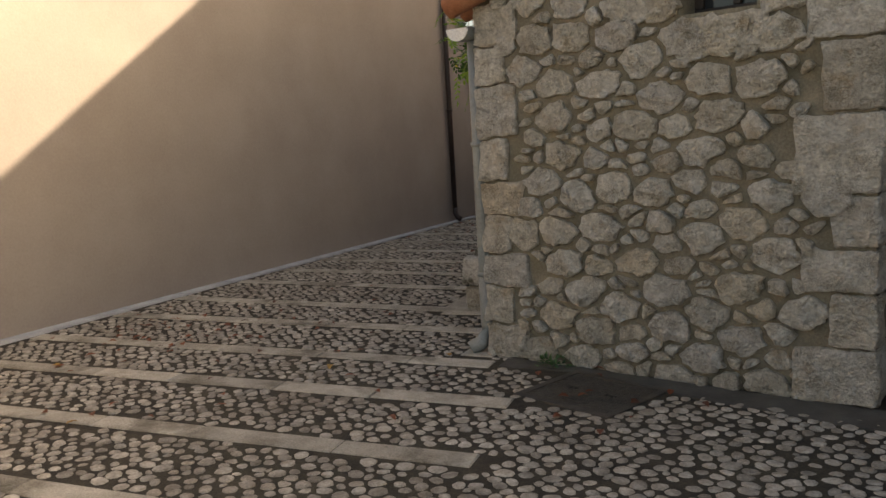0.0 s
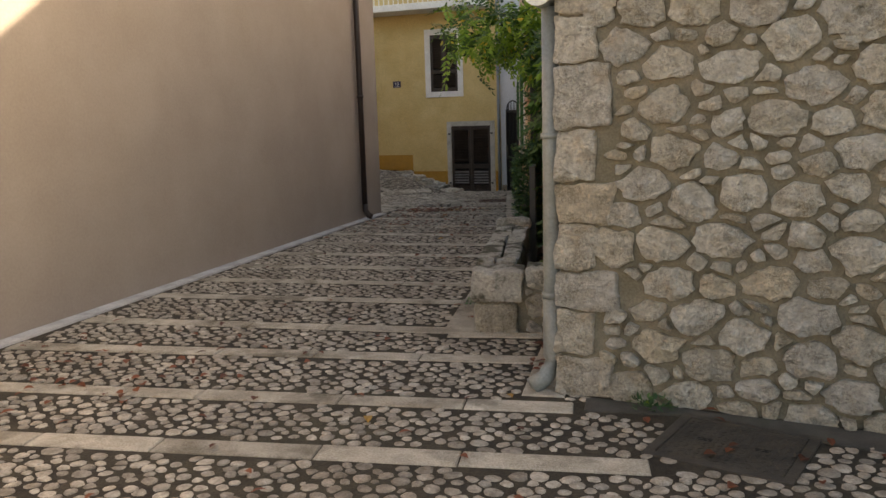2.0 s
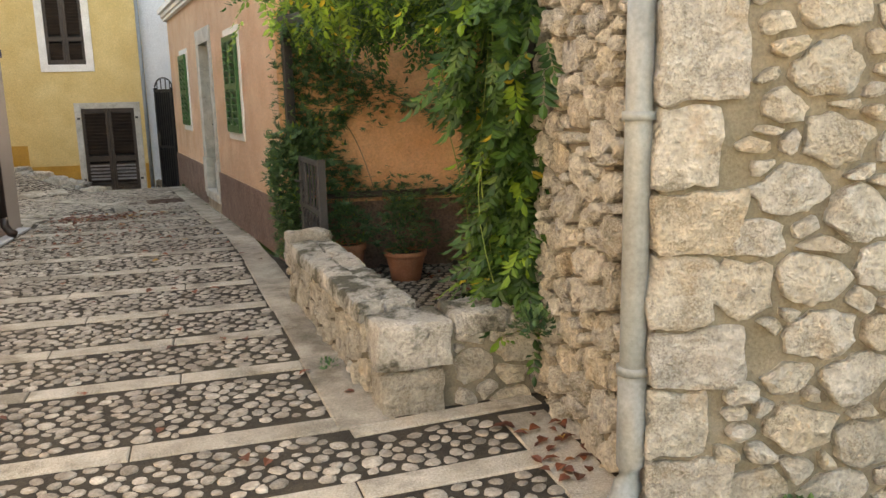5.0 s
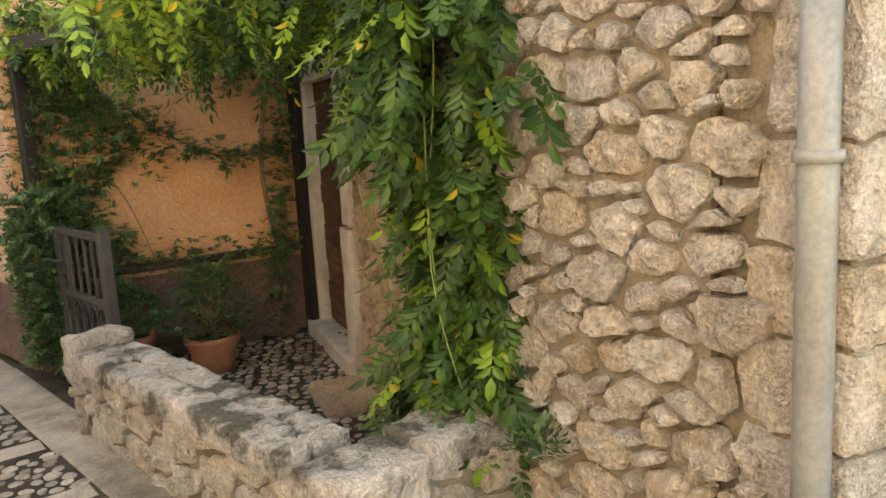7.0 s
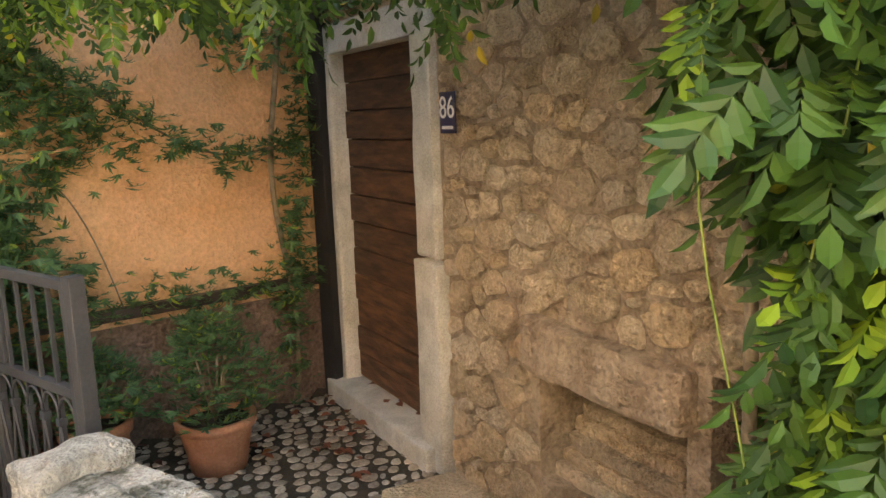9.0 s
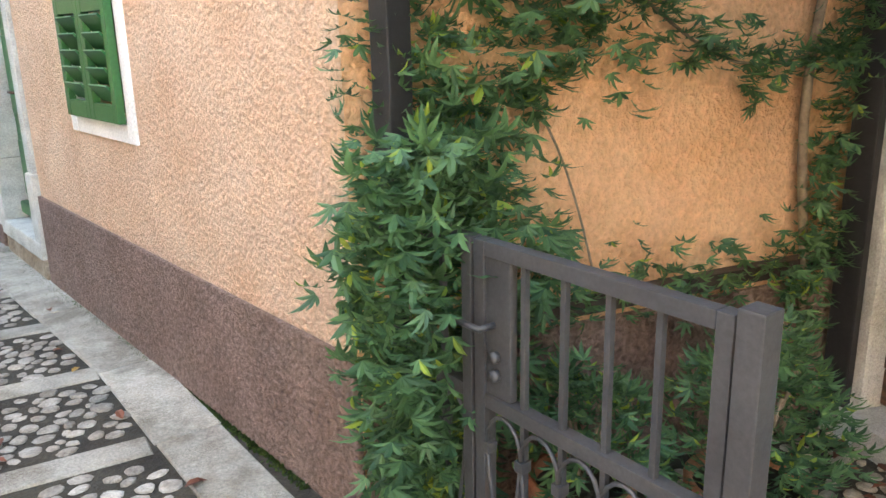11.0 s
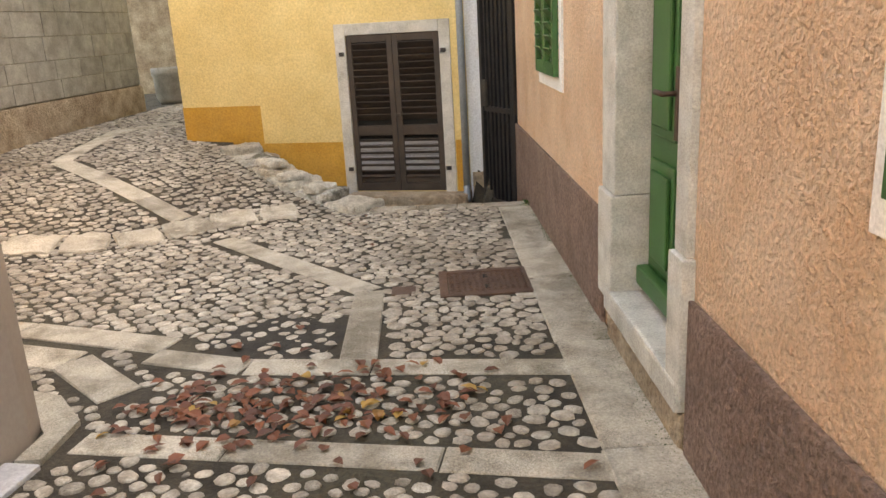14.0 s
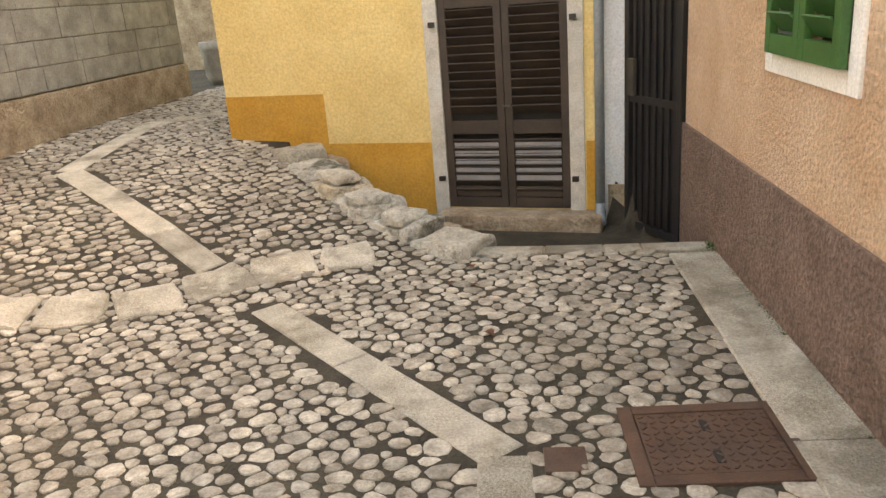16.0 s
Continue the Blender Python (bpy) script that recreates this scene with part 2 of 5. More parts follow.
M_OPAL = material("opal_globe", (0.78, 0.77, 0.74), (0.84, 0.83, 0.80), 3, 0.25, 0.0)


# ---- building helpers ----
def mesh_object(name, verts, faces, mat, parent=None, label="", smooth=False, recalc=True):
    me = bpy.data.meshes.new(name)
    me.from_pydata([tuple(v) for v in verts], [], faces)
    if recalc:
        bm = bmesh.new()
        bm.from_mesh(me)
        bmesh.ops.recalc_face_normals(bm, faces=bm.faces)
        bm.to_mesh(me)
        bm.free()
    if smooth:
        me.polygons.foreach_set("use_smooth", [True] * len(me.polygons))
    me.materials.append(mat)
    ob = new(name, me)
    ob.parent = parent
    if label:
        ob["label"] = label
    return ob


def part(name, bm, mat, parent=None, label="", smooth=False):
    me = bpy.data.meshes.new(name)
    bmesh.ops.recalc_face_normals(bm, faces=bm.faces)
    bm.to_mesh(me)
    bm.free()
    if smooth:
        me.polygons.foreach_set("use_smooth", [True] * len(me.polygons))
    me.materials.append(mat)
    ob = new(name, me)
    ob.parent = parent
    if label:
        ob["label"] = label
    return ob


def thing(name, label, category, group="", kind=""):
    return tagged(new(name), label, category, group, kind)


def facade(p0, p1, z=0.0):
    """Local axes of a wall: u along it from p0 to p1, v out of it (to the right of that way), w up."""
    d = Vector((p1[0] - p0[0], p1[1] - p0[1], 0)).normalized()
    m = Matrix.Identity(4)
    m.col[0] = (*d, 0)
    m.col[1] = (d.y, -d.x, 0, 0)
    m.col[3] = (p0[0], p0[1], z, 1)
    return m


def span(p0, p1):
    return math.hypot(p1[0] - p0[0], p1[1] - p0[1])


def box(bm, m, u0, u1, v0, v1, w0, w1, bevel=0.0):
    """A box between two corners in the axes m, its edges bevelled."""
    made = bmesh.ops.create_cube(bm, size=1.0, matrix=m @ Matrix.Translation(((u0 + u1) / 2, (v0 + v1) / 2, (w0 + w1) / 2)) @ Matrix.Diagonal((u1 - u0, v1 - v0, w1 - w0, 1)))
    if bevel:
        edges = list({e for v in made["verts"] for e in v.link_edges})
        bmesh.ops.bevel(bm, geom=edges, offset=bevel, segments=2, affect='EDGES', profile=0.6)


def boxed(name, m, dims, mat, parent=None, label="", bevel=0.004):
    bm = bmesh.new()
    box(bm, m, *dims, bevel)
    return part(name, bm, mat, parent, label)


def tube(name, pts, radius, mat, parent=None, label="", sides=10, taper=1.0):
    """A round pipe or stem along a line of points."""
    pts = [Vector(p) for p in pts]
    verts, faces = [], []
    n = len(pts)
    for i, p in enumerate(pts):
        t = (pts[min(i + 1, n - 1)] - pts[max(i - 1, 0)]).normalized()
        a = t.orthogonal().normalized() if abs(t.z) > 0.95 else t.cross(Vector((0, 0, 1))).normalized()
        b = t.cross(a)
        r = radius * (1 + (taper - 1) * i / max(1, n - 1))
        for k in range(sides):
            g = 2 * math.pi * k / sides
            verts.append(p + a * math.cos(g) * r + b * math.sin(g) * r)
    for i in range(n - 1):
        for k in range(sides):
            k2 = (k + 1) % sides
            faces.append((i * sides + k, i * sides + k2, (i + 1) * sides + k2, (i + 1) * sides + k))
    faces.append(tuple(range(sides)))
    faces.append(tuple(range((n - 1) * sides, n * sides)))
    return mesh_object(name, verts, faces, mat, parent, label, smooth=True)


def lathe(name, profile, m, mat, parent=None, label="", sides=24):
    verts, faces = [], []
    for r, z in profile:
        for k in range(sides):
            g = 2 * math.pi * k / sides
            verts.append(m @ Vector((r * math.cos(g), r * math.sin(g), z)))
    for i in range(len(profile) - 1):
        for k in range(sides):
            k2 = (k + 1) % sides
            faces.append((i * sides + k, i * sides + k2, (i + 1) * sides + k2, (i + 1) * sides + k))
    faces.append(tuple(range(sides)))
    return mesh_object(name, verts, faces, mat, parent, label, smooth=True)


def prism(bm, poly, z0, z1):
    lo = [bm.verts.new((x, y, z0)) for x, y in poly]
    hi = [bm.verts.new((x, y, z1)) for x, y in poly]
    bm.faces.new(lo), bm.faces.new(hi)
    for i in range(len(poly)):
        j = (i + 1) % len(poly)
        bm.faces.new((lo[i], lo[j], hi[j], hi[i]))


def inside(x, y, poly):
    hit = False
    for i in range(len(poly)):
        (x0, y0), (x1, y1) = poly[i], poly[i - 1]
        if (y0 > y) != (y1 > y) and x < (x1 - x0) * (y - y0) / (y1 - y0) + x0:
            hit = not hit
    return hit


def near_line(x, y, line):
    """Distance to a line of points."""
    best = 1e9
    for (x0, y0), (x1, y1) in zip(line, line[1:]):
        dx, dy = x1 - x0, y1 - y0
        s = max(0, min(1, ((x - x0) * dx + (y - y0) * dy) / (dx * dx + dy * dy)))
        best = min(best, math.hypot(x - x0 - s * dx, y - y0 - s * dy))
    return best


def wall_with_openings(name, m, length, height, thick, holes, mat, parent=None, label="", low=0.0):
    """A wall of real thickness; holes are (u0, u1, w0, w1), cut right through."""
    us = sorted({0.0, length, *[h[i] for h in holes for i in (0, 1)]})
    ws = sorted({low, height, *[h[i] for h in holes for i in (2, 3)]})
    solid = {}
    for i in range(len(us) - 1):
        for j in range(len(ws) - 1):
            cu, cw = (us[i] + us[i + 1]) / 2, (ws[j] + ws[j + 1]) / 2
            solid[i, j] = not any(h[0] < cu < h[1] and h[2] < cw < h[3] for h in holes)
    verts, faces, index = [], [], {}

    def at(i, j, k):
        if (i, j, k) not in index:
            index[i, j, k] = len(verts)
            verts.append(m @ Vector((us[i], -thick * k, ws[j])))
        return index[i, j, k]
    for (i, j), s in solid.items():
        if not s:
            continue
        faces.append((at(i, j, 0), at(i + 1, j, 0), at(i + 1, j + 1, 0), at(i, j + 1, 0)))
        faces.append((at(i, j, 1), at(i + 1, j, 1), at(i + 1, j + 1, 1), at(i, j + 1, 1)))
        for (a, b), q in (((i - 1, j), ((i, j), (i, j + 1))), ((i + 1, j), ((i + 1, j), (i + 1, j + 1))), ((i, j - 1), ((i, j), (i + 1, j))), ((i, j + 1), ((i, j + 1), (i + 1, j + 1)))):
            if not solid.get((a, b)):
                faces.append((at(*q[0], 0), at(*q[1], 0), at(*q[1], 1), at(*q[0], 1)))
    return mesh_object(name, verts, faces, mat, parent, label)


# ---- plan ----
WALL_A, WALL_B = (-6.75, -0.8), (-3.53, 14.95)          # pale plaster house, alley face
STONE_A, STONE_B, STONE_C = (-1.05, 5.70), (1.16, 4.88), (-0.71, 6.99)   # rubble house: front and alley corners
RUBBLE_A, RUBBLE_B = (-0.69, 6.995), (0.93, 10.33)       # rough house with the plank door
ORANGE_X, ORANGE_Y0, ORANGE_Y1 = -1.1, 10.9, 19.15
YEL_A, YEL_B = (-4.52, 20.62), (-1.52, 19.83)
SUNK = [(-2.5, 18.47), (-1.08, 18.37), (-1.08, 19.3), (-1.45, 19.95), (-4.0, 20.6), (-3.72, 19.9)]
COURT = [(-1.36, 7.2), (-0.5, 7.2), (0.95, 10.35), (-1.05, 10.92), (-1.05, 9.6), (-1.2, 9.55)]
STRIP_YS = [2.4, 3.25, 4.05, 4.85, 5.58, 6.42, 7.18, 8.1, 8.83, 9.6, 10.4, 11.2, 12.02, 12.87, 13.7, 14.52]


def wall_x(y):
    """The pale wall's face at y."""
    return WALL_A[0] + (WALL_B[0] - WALL_A[0]) * (y - WALL_A[1]) / (WALL_B[1] - WALL_A[1])


def rise(x, y):
    """Height of the paving."""
    h = 0.184 * (y - 18.5) - 0.0806 * (x + 2.5)
    h = 0.0 if h < 0 else h
    h = 0.5 * math.tanh(h / 0.5) if h > 0 else 0.0
    fade = max(0.0, min(1.0, (y - 16.6) / 1.2))
    return h * fade


def ground_z(x, y):
    if inside(x, y, SUNK):
        return -0.28
    if inside(x, y, COURT):
        return -0.1
    return rise(x, y)


CURB = [(-1.70, 6.95), (-1.335, 11.1), (-1.23, 12.7), (-1.255, 14.5), (-1.24, 18.3)]
STRIPS = []
for ys in STRIP_YS:
    right = -1.85 + 0.082 * (ys - 6.9) if ys > 6.6 else (-0.72 if ys < 5.2 else -1.0)
    right = min(right, -1.34) if ys > 6.6 else right
    STRIPS.append(([(wall_x(ys) + 0.24, ys + 0.28), (right, ys - 0.14)], 0.16))
STRIPS += [([(-1.34, 15.2), (-2.85, 15.42), (-3.36, 15.62)], 0.17), ([(-2.33, 15.42), (-2.33, 16.40), (-3.52, 17.8)], 0.18),
           ([(-3.95, 18.26), (-5.55, 19.8), (-5.55, 21.4), (-5.0, 21.9)], 0.2), ([(-3.30, 15.74), (-4.2, 16.1), (-6.5, 16.9)], 0.2), ([(-3.36, 15.2), (-3.75, 15.62), (-4.6, 15.95)], 0.22)]
COVERS = [((-0.74, 4.86), (-0.43, 5.36), (0.17, 5.08), (-0.16, 4.54)), ((-1.92, 16.67), (-1.36, 16.68), (-1.35, 16.19), (-1.92, 16.2))]

# ---- ground ----
def axis(lo, hi, step, far):
    return [-far, -far / 4, -far / 12] + list(np.arange(lo, hi, step)) + [far / 12, far / 4, far]


gx, gy = axis(-9, 2.5, 0.1, 300), axis(-3, 27, 0.1, 400)
gv = [(x, y, ground_z(x, y) + 0.003 + 0.003 * noise.noise((x * 3, y * 3, 0))) for y in gy for x in gx]
gf = [(j * len(gx) + i, j * len(gx) + i + 1, (j + 1) * len(gx) + i + 1, (j + 1) * len(gx) + i) for j in range(len(gy) - 1) for i in range(len(gx) - 1)]
ground = tagged(mesh_object("ground", gv, gf, M_DIRT, smooth=True, recalc=False), "dark earth and mortar bed between the cobbles", "ground", kind="structure")


# slabs: strips across the lane and the kerb along the houses
def slab_run(line, width, parent, long=0.75, height=0.012):
    for (x0, y0), (x1, y1) in zip(line, line[1:]):
        d = math.hypot(x1 - x0, y1 - y0)
        n = max(1, round(d / long))
        cuts = [0.0] + sorted((k + random.uniform(-0.22, 0.22)) / n for k in range(1, n)) + [1.0]
        for a, b in zip(cuts, cuts[1:]):
            w = width * random.uniform(0.46, 0.52)
            ax, ay, bx, by = x0 + (x1 - x0) * a, y0 + (y1 - y0) * a, x0 + (x1 - x0) * b, y0 + (y1 - y0) * b
            ux, uy = (bx - ax), (by - ay)
            ln = math.hypot(ux, uy)
            ux, uy = ux / ln, uy / ln
            g = 0.004
            verts, faces = [], []
            for inset, dz in ((0.0, -0.05), (0.0, height - 0.006), (0.007, height)):
                for s, c in ((0, -1), (1, -1), (1, 1), (0, 1)):
                    px = (ax + ux * (g + inset) if s == 0 else bx - ux * (g + inset)) - uy * c * (w - inset)
                    py = (ay + uy * (g + inset) if s == 0 else by - uy * (g + inset)) + ux * c * (w - inset)
                    verts.append((px, py, rise(px, py) + dz + random.uniform(-0.0015, 0.0015)))
            for r in range(2):
                for k in range(4):
                    faces.append((r * 4 + k, r * 4 + (k + 1) % 4, r * 4 + 4 + (k + 1) % 4, r * 4 + 4 + k))
            faces.append((8, 9, 10, 11))
            mesh_object("slab", verts, faces, M_SLAB, parent)


paving = thing("pavement", "lane paved with river cobbles between bands of pale limestone slabs", "pavement", kind="structure")
for line, width in STRIPS:
    slab_run(line, width, paving)
slab_run(CURB, 0.28, paving, 0.95, 0.016)
slab_run([(-1.80, 6.92), (-0.82, 6.86)], 0.13, paving, 0.9, 0.014)
slab_run([(-1.16, 5.62), (-0.98, 6.75)], 0.24, paving, 0.8, 0.012)


def blocked(x, y):
    for line, width in STRIPS:
        if near_line(x, y, line) < width / 2 + 0.035:
            return True
    if near_line(x, y, CURB) < 0.165 or near_line(x, y, [(-1.16, 5.62), (-0.98, 6.75)]) < 0.15 or near_line(x, y, [(-1.80, 6.92), (-0.82, 6.86)]) < 0.1:
        return True
    return any(inside(x, y, c) for c in COVERS)


LANE = [(wall_x(0.95) + 0.22, 0.95), (2.6, 0.95), (2.6, 4.0), (1.4, 4.55), (-0.9, 5.35), (-0.78, 6.85), (-1.55, 6.95), (-1.2, 11.1), (-1.15, 12.7), (-1.15, 18.4), (-2.5, 18.45), (-3.6, 19.85),
        (-4.4, 20.6), (-4.4, 25), (-5.6, 25), (-6.3, 20.3), (-7.0, 15.9), (-4.2, 15.5), (wall_x(14.9) + 0.2, 14.9)]


def cobbles():
    """Domed stones on a jittered lattice: those near the walk's start as pieces, the rest in one mesh."""
    verts, faces = [], []
    rng = random.Random(4)
    step = 0.100
    singles = 0
    grid, spots = {}, []
    y, row = 1.0, 0
    while y < 25:
        x = -7.2 + (step / 2 if row % 2 else 0)
        while x < 2.6:
            px, py = x + rng.uniform(-0.027, 0.027), y + rng.uniform(-0.022, 0.022)
            x += step
            court = inside(px, py, COURT)
            if not court and (not inside(px, py, LANE) or blocked(px, py) or inside(px, py, SUNK)):
                continue
            patch = not court and math.hypot((px + 2.76) / 0.36, (py - 15.75) / 0.30) < 1.0
            if patch and rng.random() < 0.3:
                continue
            spots.append((px, py, court, patch, rng.choice((-0.018, -0.008, 0.0, 0.008, 0.02))))
            grid.setdefault((int(px // 0.2), int(py // 0.2)), []).append(len(spots) - 1)
        y += step * 0.62
        row += 1
    n = 10
    turns = [(math.cos(2 * math.pi * k / n), math.sin(2 * math.pi * k / n)) for k in range(n)]
    for me_, (px, py, court, patch, grow) in enumerate(spots):
        # each stone fills its own cell up to the joint, and no more than an ellipse of its size
        big = rng.choice((0.72, 0.85, 0.95, 1.0, 1.12, 1.25))
        a, b = rng.uniform(0.042, 0.060) * big, rng.uniform(0.028, 0.040) * big
        if py > 15.5 and not court:
            a, b = a * 1.35, b * 1.4
        tight = 0.003 if py > 15.5 and not patch else 0.006
        if patch:
            a, b = a * 0.72, b * 0.72
        turn = rng.gauss(-0.1, 0.35)
        c, s = math.cos(turn), math.sin(turn)
        ci, cj = int(px // 0.2), int(py // 0.2)
        close = []
        for i in (ci - 1, ci, ci + 1):
            for j in (cj - 1, cj, cj + 1):
                for o in grid.get((i, j), ()):
                    if o != me_:
                        dx, dy = spots[o][0] - px, spots[o][1] - py
                        d = math.hypot(dx, dy)
                        if d < 0.17:
                            close.append((dx / d, dy / d, d / 2 + (grow - spots[o][4]) / 2 - tight))
        ring = []
        for cu, cv in turns:
            ell = 1 / math.sqrt(((cu * c + cv * s) / a) ** 2 + ((cv * c - cu * s) / b) ** 2)
            r = ell
            for nx, ny, d in close:
                along = cu * nx + cv * ny
                if along > 0.15:
                    r = min(r, max(0.012, d / along))
            ring.append(r * rng.uniform(0.84, 1.07))
        ring = [0.14 * ring[k - 1] + 0.72 * ring[k] + 0.14 * ring[(k + 1) % n] for k in range(n)]
        h = rng.uniform(0.006, 0.014)
        z = ground_z(px, py)
        tx, ty = rng.uniform(-0.09, 0.09), rng.uniform(-0.09, 0.09)
        vs = []
        for f, dz in ((1.0, -0.02), (0.985, h * 0.7), (0.88, h * 0.95), (0.45, h)):
            for (cu, cv), r in zip(turns, ring):
                u, v = cu * r * f, cv * r * f
                vs.append((px + u, py + v, z + dz + (u * tx + v * ty if dz > 0 else 0)))
        vs.append((px, py, z + h + rng.uniform(-0.001, 0.002)))
        fs = []
        for q in range(3):
            for k in range(n):
                k2 = (k + 1) % n
                fs.append((q * n + k, q * n + k2, (q + 1) * n + k2, (q + 1) * n + k))
        for k in range(n):
            fs.append((3 * n + k, 3 * n + (k + 1) % n, 4 * n))
        if -3.4 < px < -1.4 and 14.55 < py < 16.3 and singles < 290:
            mesh_object("cobble", vs, fs, M_COBBLE, paving, smooth=True, recalc=False)
            singles += 1
        else:
            o = len(verts)
            verts += vs
            faces += [tuple(i + o for i in f) for f in fs]
    ob = mesh_object("cobbles", verts, faces, M_COBBLE, paving, "pale rounded river cobbles set in earth", smooth=True, recalc=False)
    ob["kind"] = "stuff"


# ---- rubble stonework ----
def clip(poly, nx, ny, d):
    out = []
    for i in range(len(poly)):
        p, q = poly[i - 1], poly[i]
        a, b = p[0] * nx + p[1] * ny - d, q[0] * nx + q[1] * ny - d
        if a <= 0:
            out.append(p)
        if (a < 0 < b) or (b < 0 < a):
            s = a / (a - b)
            out.append((p[0] + (q[0] - p[0]) * s, p[1] + (q[1] - p[1]) * s))
    return out


def stone_cells(width, height, small, large, seed, flat=1.35):
    """Seeds of varied radius, and the cell of each in a power diagram; wider than high by flat."""
    rng = random.Random(seed)
    seeds = []
    for radius in [large] * int(width * height * 60) + [(small + large) / 2] * int(width * height * 160) + [small] * int(width * height * 400):
        u, w = rng.uniform(-0.02, width + 0.02), rng.uniform(-0.02, height + 0.02)
        if all(math.hypot((u - a) / flat, w - b) > (radius + r) * 0.92 for a, b, r in seeds):
            seeds.append((u, w, radius))
    cells = []
    for u, w, r in seeds:
        poly = [(0, 0), (width, 0), (width, height), (0, height)]
        near = sorted(seeds, key=lambda s: ((s[0] - u) / flat) ** 2 + (s[1] - w) ** 2)[1:16]
        for a, b, q in near:
            du, dw = (a - u) / flat, b - w
            dist = math.hypot(du, dw)
            k = (dist * dist + r * r - q * q) / (2 * dist)
            nu, nw = du / dist / flat, dw / dist
            ln = math.hypot(nu, nw)
            off = (u / flat * du / dist + w * dw / dist + k) / ln
            poly = clip(poly, nu / ln, nw / ln, off - rng.uniform(0.004, 0.014))
            if len(poly) < 3:
                break
        if len(poly) >= 3:
            cells.append((u, w, poly))
    return cells


def cut_stone(m, poly, depth, rng, mat, parent, name="stone", back=0.02, round_off=0.22):
    """One stone: a rough-edged block proud of the mortar, its face uneven and its arris worn."""
    edge = [(0.0, poly[0])]
    for i in range(len(poly)):
        p, q = poly[i], poly[(i + 1) % len(poly)]
        edge.append((edge[-1][0] + math.hypot(q[0] - p[0], q[1] - p[1]), q))
    total = edge[-1][0]
    k = max(8, min(22, int(total / 0.032)))
    raw, seg = [], 0
    for i in range(k):
        at = (i + rng.uniform(-0.25, 0.25)) % k / k * total
        seg = next(j for j in range(len(edge) - 1) if at <= edge[j + 1][0] + 1e-9)
        (s0, p), (s1, q) = edge[seg], edge[seg + 1]
        f = (at - s0) / max(1e-6, s1 - s0)
        raw.append((p[0] + (q[0] - p[0]) * f, p[1] + (q[1] - p[1]) * f))
    cu, cw = sum(p[0] for p in raw) / k, sum(p[1] for p in raw) / k
    size = math.sqrt(sum((p[0] - cu) ** 2 + (p[1] - cw) ** 2 for p in raw) / k)
    pts = []
    for i in range(k):
        (a0, b0), (a1, b1), (a2, b2) = raw[i - 1], raw[i], raw[(i + 1) % k]
        u, w = a1 * (1 - round_off) + (a0 + a2) / 2 * round_off, b1 * (1 - round_off) + (b0 + b2) / 2 * round_off
        j = rng.uniform(-0.17, 0.05)
        warp = noise.noise_vector((u * 8, w * 8, 3.3))
        pts.append((u + (u - cu) * j + warp.x * 0.022, w + (w - cw) * j + warp.y * 0.022))
    planes = [(rng.uniform(-0.7, 0.7), rng.uniform(-0.7, 0.7), rng.uniform(0.95, 1.4)) for _ in range(4)]
    shift = Vector((rng.uniform(0, 50), rng.uniform(0, 50), rng.uniform(0, 50)))
    verts, faces = [], []
    rings = ((1.0, -back), (1.001, depth * 0.72), (0.94, depth * 1.02), (0.68, depth * 1.12), (0.36, depth * 1.16))
    for f, height in rings:
        for u, w in pts:
            v = height
            g = f * (1 + rng.uniform(-0.06, 0.06)) if f < 0.9 else f
            pu, pw = cu + (u - cu) * g, cw + (w - cw) * g
            if v > 0:
                v2 = min([v] + [depth * c + a * (pu - cu) + b * (pw - cw) for a, b, c in planes])
                at = Vector((pu, pw, 0)) * 16 + shift
                v2 += noise.noise(at) * min(0.024, size * 0.24) + noise.noise(at * 2.9) * 0.010
                v = max(v2, depth * (0.45 if f > 0.97 else 0.6))
            verts.append(m @ Vector((pu, v, pw)))
    verts.append(m @ Vector((cu, min([depth * 1.2] + [depth * c for a, b, c in planes]) + rng.uniform(-0.004, 0.006), cw)))
    last = len(rings) - 1
    for r in range(last):
        for i in range(k):
            j = (i + 1) % k
            faces.append((r * k + i, r * k + j, (r + 1) * k + j, (r + 1) * k + i))
    for i in range(k):
        faces.append((last * k + i, last * k + (i + 1) % k, (last + 1) * k))
    return mesh_object(name, verts, faces, mat, parent)


def rect(u0, u1, w0, w1):
    return [(u0, w0), (u1, w0), (u1, w1), (u0, w1)]


def lay_stones(m, width, height, small, large, seed, mat, parent, skip=lambda u, w: False, depth=(0.02, 0.045), flat=1.35, w0=0.0):
    rng = random.Random(seed + 50)
    mm = m @ Matrix.Translation((0, 0, w0))
    for u, w, poly in stone_cells(width, height, small, large, seed, flat):
        if not skip(u, w + w0):
            cut_stone(mm, poly, rng.uniform(*depth), rng, mat, parent)


def lump(name, m, dims, mat, parent, rough=0.02, bevel=0.03, freq=6):
    bm = bmesh.new()
    box(bm, m, *dims, bevel)
    for longest in (0.12, 0.05):
        bmesh.ops.subdivide_edges(bm, edges=[e for e in bm.edges if e.calc_length() > longest], cuts=2, use_grid_fill=True)
    for v in bm.verts:
        v.co += Vector(noise.noise_vector(v.co * freq)) * rough + Vector(noise.noise_vector(v.co * 27)) * min(0.008, rough * 0.4)
    return part(name, bm, mat, parent, smooth=False)


